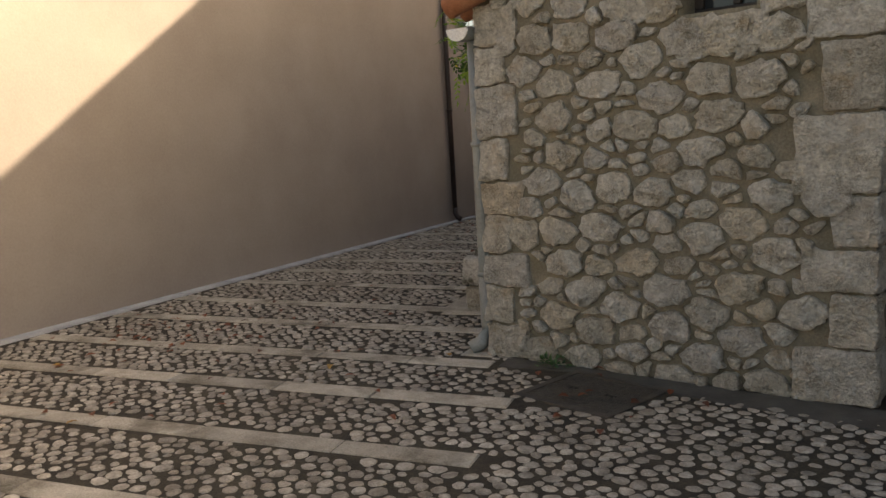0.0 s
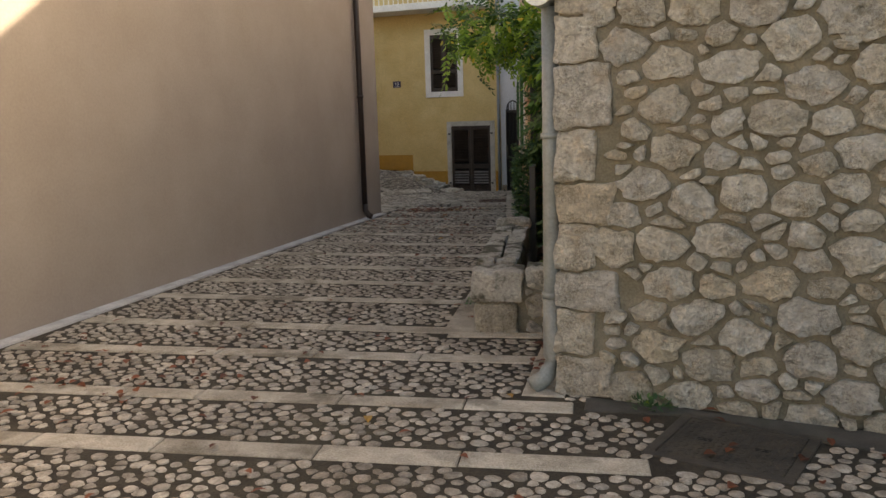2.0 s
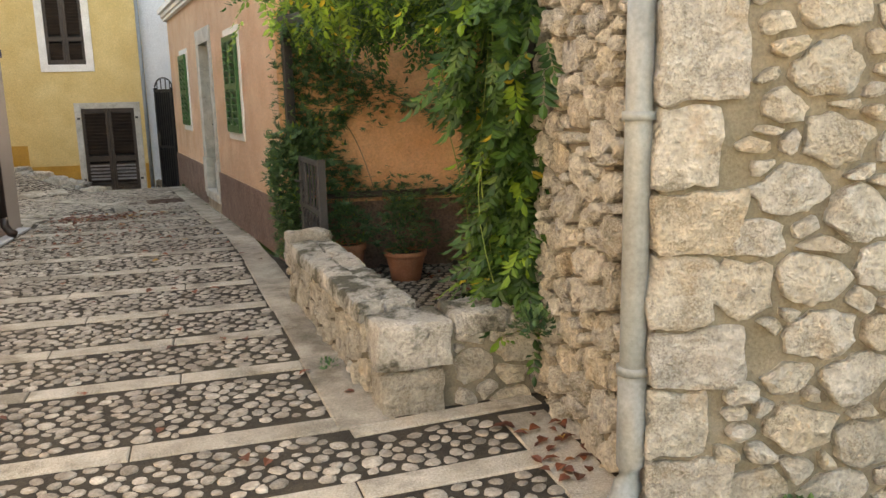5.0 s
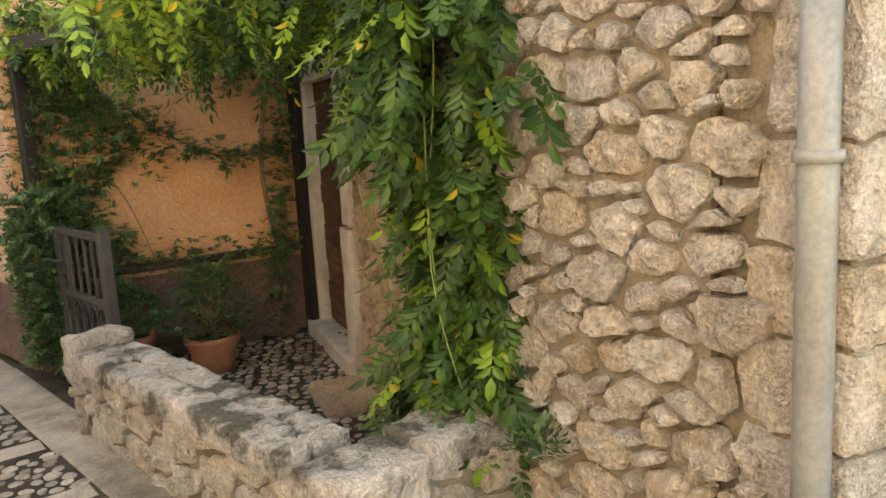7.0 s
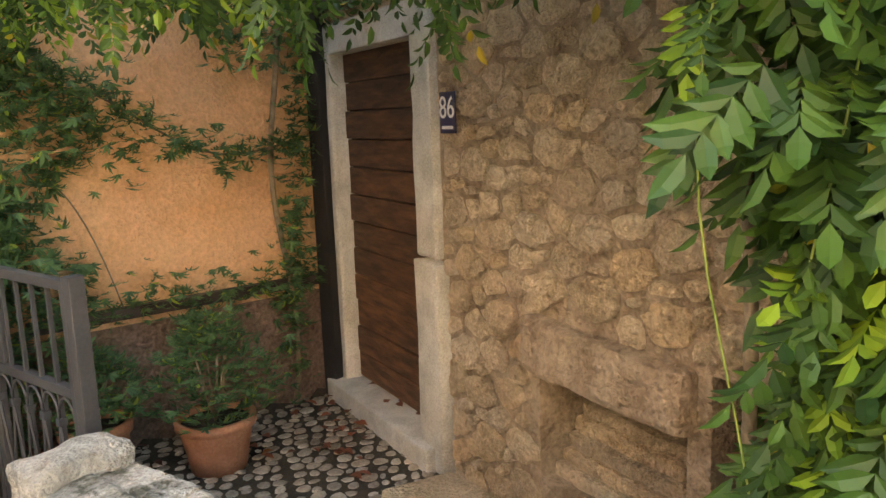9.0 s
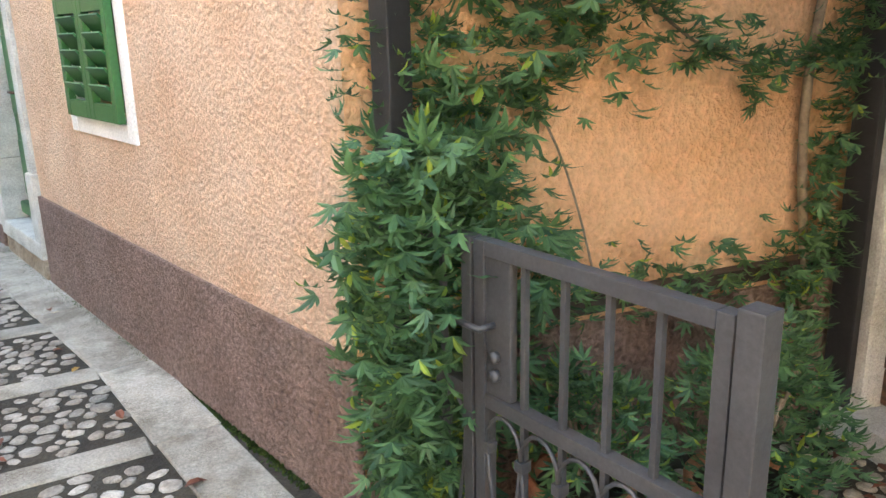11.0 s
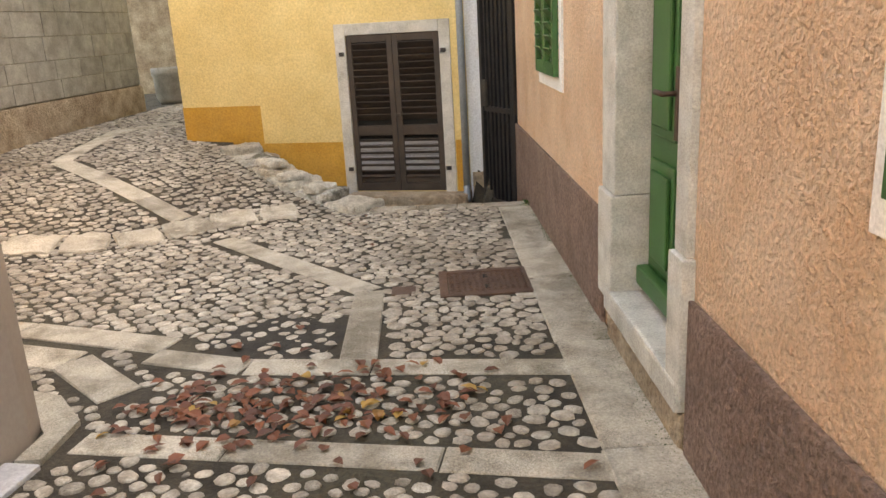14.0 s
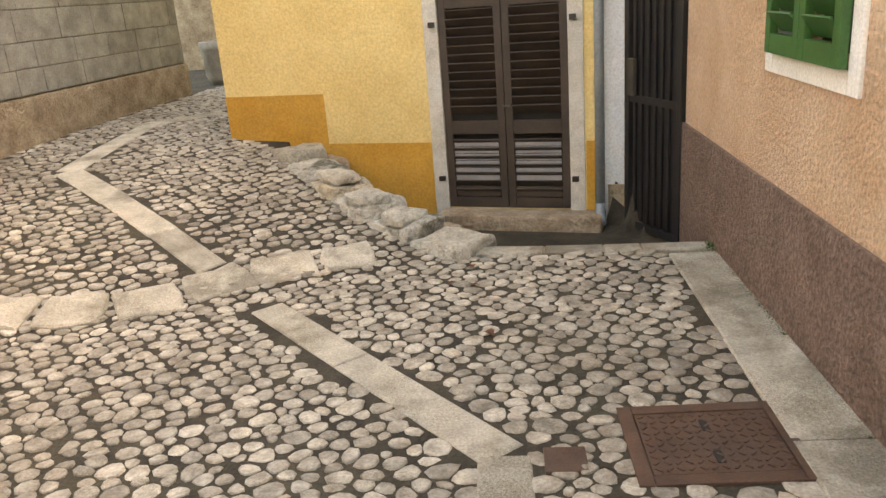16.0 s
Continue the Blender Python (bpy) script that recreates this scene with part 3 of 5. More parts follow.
# ---- rubble house ----
H_STONE = 3.0
rubble_house = thing("stone_house", "small house of pale rubble stone with large corner blocks", "house")
mf = facade(STONE_A, STONE_B)
lf = span(STONE_A, STONE_B)
ms = facade(STONE_C, STONE_A)
ls = span(STONE_C, STONE_A)
WIN = (1.36, 1.78, 2.12, 2.75)
wall_with_openings("wall", mf, lf, H_STONE, 0.4, [WIN], M_MORTAR, rubble_house, low=-0.2)
wall_with_openings("wall", ms, ls - 0.402, H_STONE, 0.4, [], M_MORTAR, rubble_house, low=-0.2)
boxed("wall", mf, (lf - 0.4, lf, -6, -0.402, -0.2, H_STONE), M_MORTAR, rubble_house, bevel=0)
QL = [0.0, 0.24, 0.50, 0.72, 0.98, 1.22, 1.50, 1.84, 2.10, 2.36]
rq = random.Random(11)
left_q, right_q = [], []
for i, (a, b) in enumerate(zip(QL, QL[1:])):
    q = (0.30 if i % 2 == 0 else 0.20) + rq.uniform(-0.03, 0.03)
    left_q.append((a, b, q))
QR = [0.0, 0.31, 0.60, 0.84, 1.12, 1.54, 1.9, 2.3, 2.62]
for i, (a, b) in enumerate(zip(QR, QR[1:])):
    right_q.append((a, b, (0.36 if i % 2 == 0 else 0.24) + rq.uniform(-0.04, 0.04)))


def quoin(m, at, q, a, b, side):
    """A corner block: it wraps the corner, dressed flat with a worn arris."""
    bm = bmesh.new()
    g = 0.008
    u0, u1 = (at - 0.025, at + q) if side < 0 else (at - q, at + 0.025)
    box(bm, m, u0, u1, -0.26 + rq.uniform(-0.06, 0.06), 0.028 + rq.uniform(0, 0.012), a + g, b - g, 0.018)
    for longest in (0.12, 0.05):
        bmesh.ops.subdivide_edges(bm, edges=[e for e in bm.edges if e.calc_length() > longest], cuts=2, use_grid_fill=True)
    for v in bm.verts:
        v.co += Vector(noise.noise_vector(v.co * 8)) * 0.024 + Vector(noise.noise_vector(v.co * 26)) * 0.009
    part("corner_stone", bm, M_STONE, rubble_house)


for a, b, q in left_q:
    quoin(mf, 0.0, q, a, b, -1)
for a, b, q in right_q:
    quoin(mf, lf, q, a, b, 1)


def skip_front(u, w):
    if WIN[0] - 0.12 < u < WIN[1] + 0.3 and w > WIN[2] - 0.02:
        return True
    return any(a <= w < b and u < q + 0.0 for a, b, q in left_q) or any(a <= w < b and u > lf - q for a, b, q in right_q)


lay_stones(mf, lf, 2.95, 0.030, 0.098, 3, M_STONE, rubble_house, skip_front, (0.034, 0.06), 1.4)
lay_stones(ms, ls - 0.05, 2.95, 0.028, 0.085, 8, M_STONE, rubble_house, lambda u, w: u > ls - 0.25, (0.035, 0.07), 1.45)
rw = random.Random(5)
for poly in (rect(WIN[0] - 0.42, WIN[0] - 0.02, WIN[2] - 0.02, 2.6), rect(WIN[1] + 0.02, WIN[1] + 0.34, WIN[2] - 0.05, 2.5), rect(WIN[0] - 0.02, WIN[1] + 0.05, WIN[2] - 0.25, WIN[2] - 0.02)):
    cut_stone(mf, poly, 0.035, rw, M_STONE, rubble_house, "window_stone")
window = boxed("window", mf, (*WIN[:2], -0.30, -0.29, *WIN[2:]), M_GLASS, rubble_house, "small dark window in the stone wall", 0)
boxed("window_frame", mf, (WIN[0], WIN[1], -0.29, -0.25, WIN[2], WIN[2] + 0.05), M_DARKWOOD, window)
boxed("window_frame", mf, (WIN[0], WIN[0] + 0.05, -0.29, -0.25, WIN[2] + 0.052, WIN[3]), M_DARKWOOD, window)
boxed("window_frame", mf, (WIN[1] - 0.2, WIN[1] - 0.16, -0.29, -0.25, WIN[2] + 0.052, WIN[3]), M_DARKWOOD, window)

# roof edge, gutter and downpipe at the corner of the rubble house
boxed("roof", ms, (-0.1, ls + 0.12, -3.0, 0.0, H_STONE + 0.005, H_STONE + 0.1), M_TILE, rubble_house)
for k in range(9):
    u = ls + 0.1 - 0.2 * k
    tube("roof_tile", [ms @ Vector((u, 0.16, 2.36)), ms @ Vector((u, -0.25, 2.50))], 0.075, M_TILE, rubble_house, sides=10)
gutter = thing("gutter", "grey half-round gutter with a white end cap under the eave", "gutter")
prof = [(math.cos(math.pi + math.pi * k / 10) * 0.075, math.sin(math.pi + math.pi * k / 10) * 0.075) for k in range(11)]
prof += [(a * 0.93, b * 0.93 + 0.002) for a, b in reversed(prof)]
gverts, gfaces = [], []
for u in (ls + 0.10, -0.1):
    for a, b in prof:
        gverts.append(ms @ Vector((u, 0.095 + a, 2.22 + b)))
np_ = len(prof)
for i in range(np_):
    gfaces.append((i, (i + 1) % np_, np_ + (i + 1) % np_, np_ + i))
mesh_object("trough", gverts, gfaces, M_PIPE_GREY, gutter, smooth=True)
capv = [ms @ Vector((u, 0.095 + math.cos(math.pi + math.pi * k / 12) * 0.082, 2.225 + math.sin(math.pi + math.pi * k / 12) * 0.082)) for u in (ls + 0.101, ls + 0.112) for k in range(13)]
mesh_object("end_cap", capv, [tuple(range(13)), tuple(range(13, 26))] + [(i, i + 1, i + 14, i + 13) for i in range(12)], M_TRIM, gutter, "white half-round end cap")
boxed("rim", ms, (-0.1, ls + 0.115, 0.008, 0.02, 2.216, 2.232), M_PIPE_GREY, gutter)
downpipe = thing("downpipe", "grey metal downpipe with a bent shoe at the house corner", "pipe")
PX = ms @ Vector((ls - 0.05, 0.062, 0))
tube("pipe", [(PX.x, PX.y, z) for z in (0.2, 0.7, 1.3, 2.15)], 0.047, M_PIPE_GREY, downpipe, sides=16)
tube("shoe", [(PX.x, PX.y, 0.55), (PX.x, PX.y, 0.2), (PX.x - 0.01, PX.y - 0.005, 0.13), (PX.x - 0.045, PX.y - 0.02, 0.075), (PX.x - 0.12, PX.y - 0.05, 0.035)], 0.052, M_PIPE_GREY, downpipe, "bent outlet shoe", sides=16)
for z in (0.55, 1.45):
    tube("collar", [(PX.x, PX.y, z), (PX.x, PX.y, z + 0.03)], 0.058, M_PIPE_GREY, downpipe, sides=16)

# ---- pale plaster house ----
pale_house = thing("plaster_house", "tall house with a smooth pale plaster wall along the lane", "house")
mw = facade(WALL_A, WALL_B)
lw = span(WALL_A, WALL_B)
bm = bmesh.new()
corner = [WALL_A, (WALL_B[0] - 0.03, WALL_B[1] - 0.15), (WALL_B[0] - 0.05, WALL_B[1] - 0.02), (WALL_B[0] - 0.15, WALL_B[1] + 0.10), (-4.6, 15.45), (-9.0, 16.6), (-9.0, -0.8)]
prism(bm, corner, -0.2, 4.3)
part("wall", bm, M_WHITE, pale_house)
boxed("roof", mw, (0, lw, -4, 0.12, 4.305, 4.42), M_TILE, pale_house)
boxed("base_band", mw, (0, lw - 0.3, 0.002, 0.15, -0.05, 0.024), M_BAND, pale_house, "pale painted cement strip at the wall's foot", 0.006)
cb = bmesh.new()
prism(cb, [(WALL_B[0] + 0.08, WALL_B[1] - 0.3), (WALL_B[0] + 0.1, WALL_B[1]), (WALL_B[0] - 0.08, WALL_B[1] + 0.24), (-4.6, 15.62), (-4.6, 15.46), (WALL_B[0] - 0.12, WALL_B[1] + 0.08), (WALL_B[0], WALL_B[1] - 0.1), (WALL_B[0] - 0.02, WALL_B[1] - 0.3)], -0.05, 0.03)
part("corner_slab", cb, M_SLAB, pale_house, "limestone slab round the house corner")
brown_pipe = thing("downpipe", "dark brown downpipe on the pale plaster wall", "pipe")
bu = lw - 1.06
tube("pipe", [mw @ Vector((bu, 0.07, z)) for z in (0.22, 2.0, 3.0, 4.3)], 0.045, M_PIPE_BROWN, brown_pipe, sides=14)
tube("shoe", [mw @ Vector((bu, 0.07, 0.26)), mw @ Vector((bu, 0.075, 0.16)), mw @ Vector((bu, 0.12, 0.08)), mw @ Vector((bu + 0.03, 0.17, 0.05))], 0.048, M_PIPE_BROWN, brown_pipe, sides=14)
for z in (1.95, 4.1):
    tube("collar", [mw @ Vector((bu, 0.07, z)), mw @ Vector((bu, 0.07, z + 0.05))], 0.056, M_PIPE_BROWN, brown_pipe, sides=14)

# ---- orange house ----
orange_house = thing("orange_house", "house in rough orange render with a brown skirt and green shutters", "house")
mo = facade((ORANGE_X, ORANGE_Y1), (ORANGE_X, ORANGE_Y0))     # u runs back towards the courtyard corner
lo = ORANGE_Y1 - ORANGE_Y0


def oy(y):
    return ORANGE_Y1 - y


WA, WB, DO = (12.62, 13.38), (16.88, 17.62), (14.58, 15.42)
holes = [(oy(WA[1]), oy(WA[0]), 1.16, 2.26), (oy(WB[1]), oy(WB[0]), 1.14, 2.26), (oy(DO[1]) - 0.1, oy(DO[0]) + 0.08, 0.02, 2.38)]
wall_with_openings("wall", mo, lo, 3.2, 0.45, holes, M_ORANGE, orange_house, low=-0.3)
boxed("wall", mo, (0, lo, -0.45, 0, 3.201, 3.6), M_ORANGE, orange_house, bevel=0)
mb = facade((ORANGE_X, ORANGE_Y0), (1.1, 10.27))
lb = span((ORANGE_X, ORANGE_Y0), (1.1, 10.27))
boxed("wall", mb, (0.455, lb, -0.4, 0, -0.3, 3.6), M_ORANGE2, orange_house, "deep orange courtyard wall", 0)
boxed("wall", mb, (0.0, 0.454, -0.4, -0.001, -0.3, 3.6), M_ORANGE2, orange_house, bevel=0)
boxed("skirt", mb, (0.012, lb, 0.002, 0.02, -0.15, 0.56), M_SKIRT, orange_house, "brown roughcast skirt")
boxed("ledge", mb, (0.4, lb - 0.1, 0.002, 0.06, 0.60, 0.66), M_DARKWOOD, orange_house, "dark ledge rail")
for u0, u1 in ((0.0, oy(DO[1]) - 0.262), (oy(DO[0]) + 0.148, lo + 0.022)):
    boxed("skirt", mo, (u0, u1, 0.002, 0.024, -0.25, 0.585), M_SKIRT, orange_house, "brown roughcast skirt", 0.008)
bm = bmesh.new()
for v0, v1, w0, w1 in ((0.002, 0.10, 3.0, 3.07), (0.002, 0.15, 3.07, 3.16), (0.002, 0.07, 2.95, 3.0)):
    box(bm, mo, -0.05, 5.2, v0, v1, w0 + 0.001, w1, 0.008)
part("cornice", bm, M_TRIM, orange_house, "white moulded cornice")


def shutter_leaf(m, u0, u1, v, w0, w1, parent, mat, n, mid=None, name="shutter"):
    """A louvred leaf: stiles, rails, and slats set at a slope."""
    t = 0.055
    leaf = boxed(name, m, (u0, u0 + t, v, v + 0.035, w0, w1), mat, parent, bevel=0.003)
    boxed("stile", m, (u1 - t, u1, v, v + 0.035, w0, w1), mat, leaf, bevel=0.003)
    for a, b in [(w0, w0 + 0.08), (w1 - 0.07, w1)] + ([mid] if mid else []):
        boxed("rail", m, (u0 + t + 0.0005, u1 - t - 0.0005, v + 0.001, v + 0.034, a, b), mat, leaf, bevel=0.003)
    for k in range(n):
        w = w0 + 0.09 + (w1 - w0 - 0.17) * (k + 0.5) / n
        if mid and mid[0] - 0.03 < w < mid[1] + 0.03:
            continue
        h = (w1 - w0 - 0.17) / n
        mm = m @ Matrix.Translation((0, v + 0.017, w)) @ Matrix.Rotation(radians(-38), 4, 'X')
        boxed("slat", mm, (u0 + t + 0.001, u1 - t - 0.001, -0.005, 0.005, -h * 0.62, h * 0.62), mat, leaf, bevel=0)
    return leaf


def surround(m, u0, u1, w0, w1, f, v, parent, label):
    """A window's flat plaster surround in four pieces; returns the lowest."""
    sill = boxed("window", m, (u0 + 0.005, u1 - 0.005, -0.1, v - 0.0005, w0 - f, w0), M_TRIM, parent, label, 0.004)
    for d in ((u0 - f, u0 + 0.004, w0 - f, w1 + f), (u1 - 0.004, u1 + f, w0 - f, w1 + f)):
        boxed("surround", m, (d[0], d[1], -0.1, v, d[2], d[3]), M_TRIM, sill, bevel=0.004)
    boxed("surround", m, (u0 + 0.005, u1 - 0.005, -0.1, v - 0.0005, w1, w1 + f), M_TRIM, sill, bevel=0.004)
    return sill


def green_window(y0, y1, w0, w1, name):
    u0, u1 = oy(y1), oy(y0)
    w = surround(mo, u0, u1, w0, w1, 0.085, 0.014, orange_house, "white plaster window surround")
    mid = (u0 + u1) / 2
    for a, b in ((u0 + 0.006, mid - 0.002), (mid + 0.002, u1 - 0.006)):
        lf_ = shutter_leaf(mo, a, b, 0.016, w0 + 0.004, w1 - 0.004, orange_house, M_GREEN, 12, (w0 + 0.49, w0 + 0.56))
        lf_["label"] = "green louvred shutter"
    boxed("pane", mo, (u0, u1, -0.2, -0.19, w0, w1), M_GLASS, w, bevel=0)


green_window(*WA, 1.16, 2.26, "window")
green_window(*WB, 1.14, 2.26, "window")

# stone doorway with the green door
d0, d1 = oy(DO[1]), oy(DO[0])
for a, b in ((d0 - 0.24, d0 - 0.002), (d1 + 0.002, d1 + 0.13)):
    boxed("jamb", mo, (a, b, -0.22, 0.028, 0.72, 2.3), M_JAMB, orange_house, "grey stone door jamb", 0.01)
    boxed("jamb_base", mo, (a - 0.015, b + 0.015 if a > d1 else b, -0.22, 0.045, 0.2, 0.718), M_JAMB, orange_house, "heavy stone base block", 0.012)
boxed("lintel", mo, (d0 - 0.24, d1 + 0.13, -0.22, 0.028, 2.302, 2.5), M_JAMB, orange_house, "grey stone lintel", 0.012)
door = boxed("door", mo, (d0 + 0.002, d1 - 0.002, -0.18, -0.13, 0.30, 2.3), M_GREEN, orange_house, "closed green panelled wooden door")
for a, b in ((d0 + 0.06, (d0 + d1) / 2 - 0.035), ((d0 + d1) / 2 + 0.035, d1 - 0.06)):
    for w0, w1 in ((0.42, 0.9), (1.0, 1.62), (1.72, 2.2)):
        bm = bmesh.new()
        box(bm, mo, a, b, -0.129, -0.115, w0, w1, 0.01)
        box(bm, mo, a + 0.045, b - 0.045, -0.1145, -0.10, w0 + 0.045, w1 - 0.045, 0.012)
        part("panel", bm, M_GREEN, door)
boxed("weather_bar", mo, (d0 + 0.01, d1 - 0.01, -0.129, -0.07, 0.31, 0.40), M_GREEN, door, bevel=0.015)
boxed("handle", mo, ((d0 + d1) / 2 - 0.02, (d0 + d1) / 2 + 0.02, -0.114, -0.102, 1.02, 1.3), M_RUST, door, "brass handle plate")
tube("handle", [mo @ Vector(((d0 + d1) / 2, -0.10, 1.2)), mo @ Vector(((d0 + d1) / 2, -0.05, 1.2)), mo @ Vector(((d0 + d1) / 2 - 0.1, -0.05, 1.2))], 0.011, M_RUST, door)
boxed("door_step", mo, (d0 - 0.12, d1 + 0.12, -0.2, 0.05, 0.15, 0.268), M_JAMB, orange_house, "worn stone door step", 0.016)
boxed("step_base", mo, (d0 - 0.12, d1 + 0.12, -0.2, 0.03, -0.1, 0.148), M_ROUGH, orange_house, bevel=0.01)

# ---- yellow house ----
yellow_house = thing("yellow_house", "yellow rendered house with an ochre base and dark shutters", "house")
my = facade(YEL_A, YEL_B)
ly = span(YEL_A, YEL_B)
YD = (1.90, 2.86, -0.16, 1.42)
YW = (1.42, 2.10, 2.24, 3.55)
wall_with_openings("wall", my, ly, 6.5, 0.45, [YD, YW], M_YELLOW, yellow_house, low=-0.4)
boxed("wall", my, (-0.0, 0.45, -8, -0.452, -0.4, 6.5), M_YELLOW, yellow_house, bevel=0)
for u0, u1, w1 in ((0.0, 0.90, 0.76), (0.901, YD[0] - 0.12, 0.36), (YD[1] + 0.12, ly, 0.36)):
    boxed("base_paint", my, (u0 - (0.004 if u0 == 0 else 0), u1, 0.001, 0.005, -0.4, w1), M_OCHRE, yellow_house, "ochre painted base", 0)
boxed("base_paint", my, (-0.005, -0.001, -4, 0.004, -0.4, 0.76), M_OCHRE, yellow_house, "ochre painted base", 0)
bm = bmesh.new()
box(bm, my, YD[0] - 0.11, YD[0], -0.2, 0.02, -0.28, YD[3] + 0.11, 0.006)
box(bm, my, YD[1], YD[1] + 0.11, -0.2, 0.02, -0.28, YD[3] + 0.11, 0.006)
box(bm, my, YD[0] + 0.001, YD[1] - 0.001, -0.2, 0.02, YD[3], YD[3] + 0.11, 0.006)
part("door_frame", bm, M_JAMB, yellow_house, "pale stone door frame")
boxed("door_step", my, (YD[0] - 0.05, YD[1] + 0.25, -0.3, 0.22, -0.3, -0.165), M_ROUGH, yellow_house, "mossy stone threshold", 0.02)
ymid = (YD[0] + YD[1]) / 2
for a, b in ((YD[0] + 0.004, ymid - 0.003), (ymid + 0.003, YD[1] - 0.004)):
    lf2 = shutter_leaf(my, a, b, -0.03, YD[2] + 0.005, YD[3] - 0.004, yellow_house, M_DARKWOOD, 22, (0.42, 0.52), "door")
    lf2["label"] = "dark brown louvred door leaf"
    boxed("panel", my, (a + 0.06, b - 0.06, -0.028, -0.004, YD[2] + 0.09, YD[2] + 0.17), M_DARKWOOD, lf2)
    for k in range(6):
        boxed("slat", my, (a + 0.062, b - 0.062, -0.012, -0.002, 0.05 + 0.055 * k, 0.10 + 0.055 * k), M_GREYLOUVRE, lf2, "grey lower slat", 0.003)
    for w in (0.06, 1.22):
        u = a - 0.07 if a < ymid - 0.2 else b + 0.02
        boxed("hinge", my, (u, u + 0.05, 0.021, 0.045, w, w + 0.04), M_BLACK, lf2)
# sheets added behind the slats to stop light and stand for a dark room
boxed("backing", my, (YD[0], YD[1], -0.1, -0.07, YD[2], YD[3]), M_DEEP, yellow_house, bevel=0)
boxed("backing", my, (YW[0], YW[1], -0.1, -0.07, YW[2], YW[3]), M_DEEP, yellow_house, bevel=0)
boxed("handle", my, (ymid - 0.012, ymid + 0.05, 0.006, 0.03, 0.62, 0.64), M_IRON, yellow_house)
ywin = surround(my, *YW, 0.13, 0.02, yellow_house, "white window surround")
wm = (YW[0] + YW[1]) / 2
for a, b in ((YW[0] + 0.004, wm - 0.002), (wm + 0.002, YW[1] - 0.004)):
    shutter_leaf(my, a, b, -0.03, YW[2] + 0.004, YW[3] - 0.004, yellow_house, M_DARKWOOD, 20, (YW[2] + 0.42, YW[2] + 0.50))["label"] = "dark brown louvred shutter"
boxed("balcony", my, (-0.2, 2.9, 0.002, 0.75, 4.05, 4.2), M_TRIM, yellow_house, "pale balcony slab", 0.01)
for k in range(26):
    u = -0.15 + 0.12 * k
    boxed("baluster", my, (u, u + 0.018, 0.68, 0.698, 4.201, 5.05), M_TRIM, yellow_house, bevel=0)
boxed("rail", my, (-0.2, 2.9, 0.67, 0.71, 5.051, 5.09), M_TRIM, yellow_house)
blue_pipe = thing("downpipe", "thin blue-grey downpipe beside the yellow wall", "pipe")
tube("pipe", [my @ Vector((ly - 0.02, 0.05, z)) for z in (-0.12, 2, 5, 6.5)], 0.035, M_PIPE_BLUE, blue_pipe, sides=12)
tube("shoe", [my @ Vector((ly - 0.02, 0.05, -0.1)), my @ Vector((ly - 0.02, 0.07, -0.18)), my @ Vector((ly + 0.0, 0.16, -0.22))], 0.038, M_PIPE_BLUE, blue_pipe, sides=12)

# cool white house behind the narrow side gate
white_house = thing("white_house", "narrow cool white rendered house front", "house")
mwh = facade(YEL_B, (0.8, 19.35))
boxed("wall", mwh, (0.002, 2.4, -0.4, -0.06, -0.4, 6.0), M_BLUEWHITE, white_house, bevel=0)
boxed("plinth", mwh, (0.03, 0.4, -0.058, -0.03, -0.4, 0.02), M_ROUGH, white_house)
mg = facade((-1.36, 19.74), (-1.1, 19.17))
lg = span((-1.36, 19.74), (-1.1, 19.17))
side_gate = thing("metal_gate", "tall narrow black metal gate with a curved top", "gate")
bm = bmesh.new()
box(bm, mg, 0, 0.05, -0.03, 0.03, -0.3, 1.78, 0.004)
box(bm, mg, lg - 0.05, lg - 0.004, -0.03, 0.03, -0.3, 1.78, 0.004)
for w in (-0.25, 0.65, 1.7):
    box(bm, mg, 0.051, lg - 0.051, -0.02, 0.02, w, w + 0.05, 0.003)
part("gate_frame", bm, M_BLACK, side_gate)
boxed("sheet", mg, (0.051, lg - 0.055, -0.012, -0.006, -0.19, 1.699), M_BLACK, side_gate, bevel=0)
for k in range(7):
    u = 0.09 + k * 0.075
    boxed("bar", mg, (u, u + 0.02, -0.004, 0.016, -0.19, 1.699), M_BLACK, side_gate, bevel=0.003)
boxed("lock", mg, (0.06, 0.13, 0.02, 0.05, 0.7, 0.95), M_IRON, side_gate)
tube("arch", [mg @ Vector((lg / 2 - lg / 2 * math.cos(g * math.pi / 12), 0, 1.76 + 0.2 * math.sin(g * math.pi / 12))) for g in range(13)], 0.014, M_BLACK, side_gate)
for g in range(1, 12, 2):
    u = lg / 2 - lg / 2 * math.cos(g * math.pi / 12)
    boxed("bar", mg, (u - 0.007, u + 0.007, -0.007, 0.007, 1.751, 1.76 + 0.2 * math.sin(g * math.pi / 12)), M_BLACK, side_gate, bevel=0)

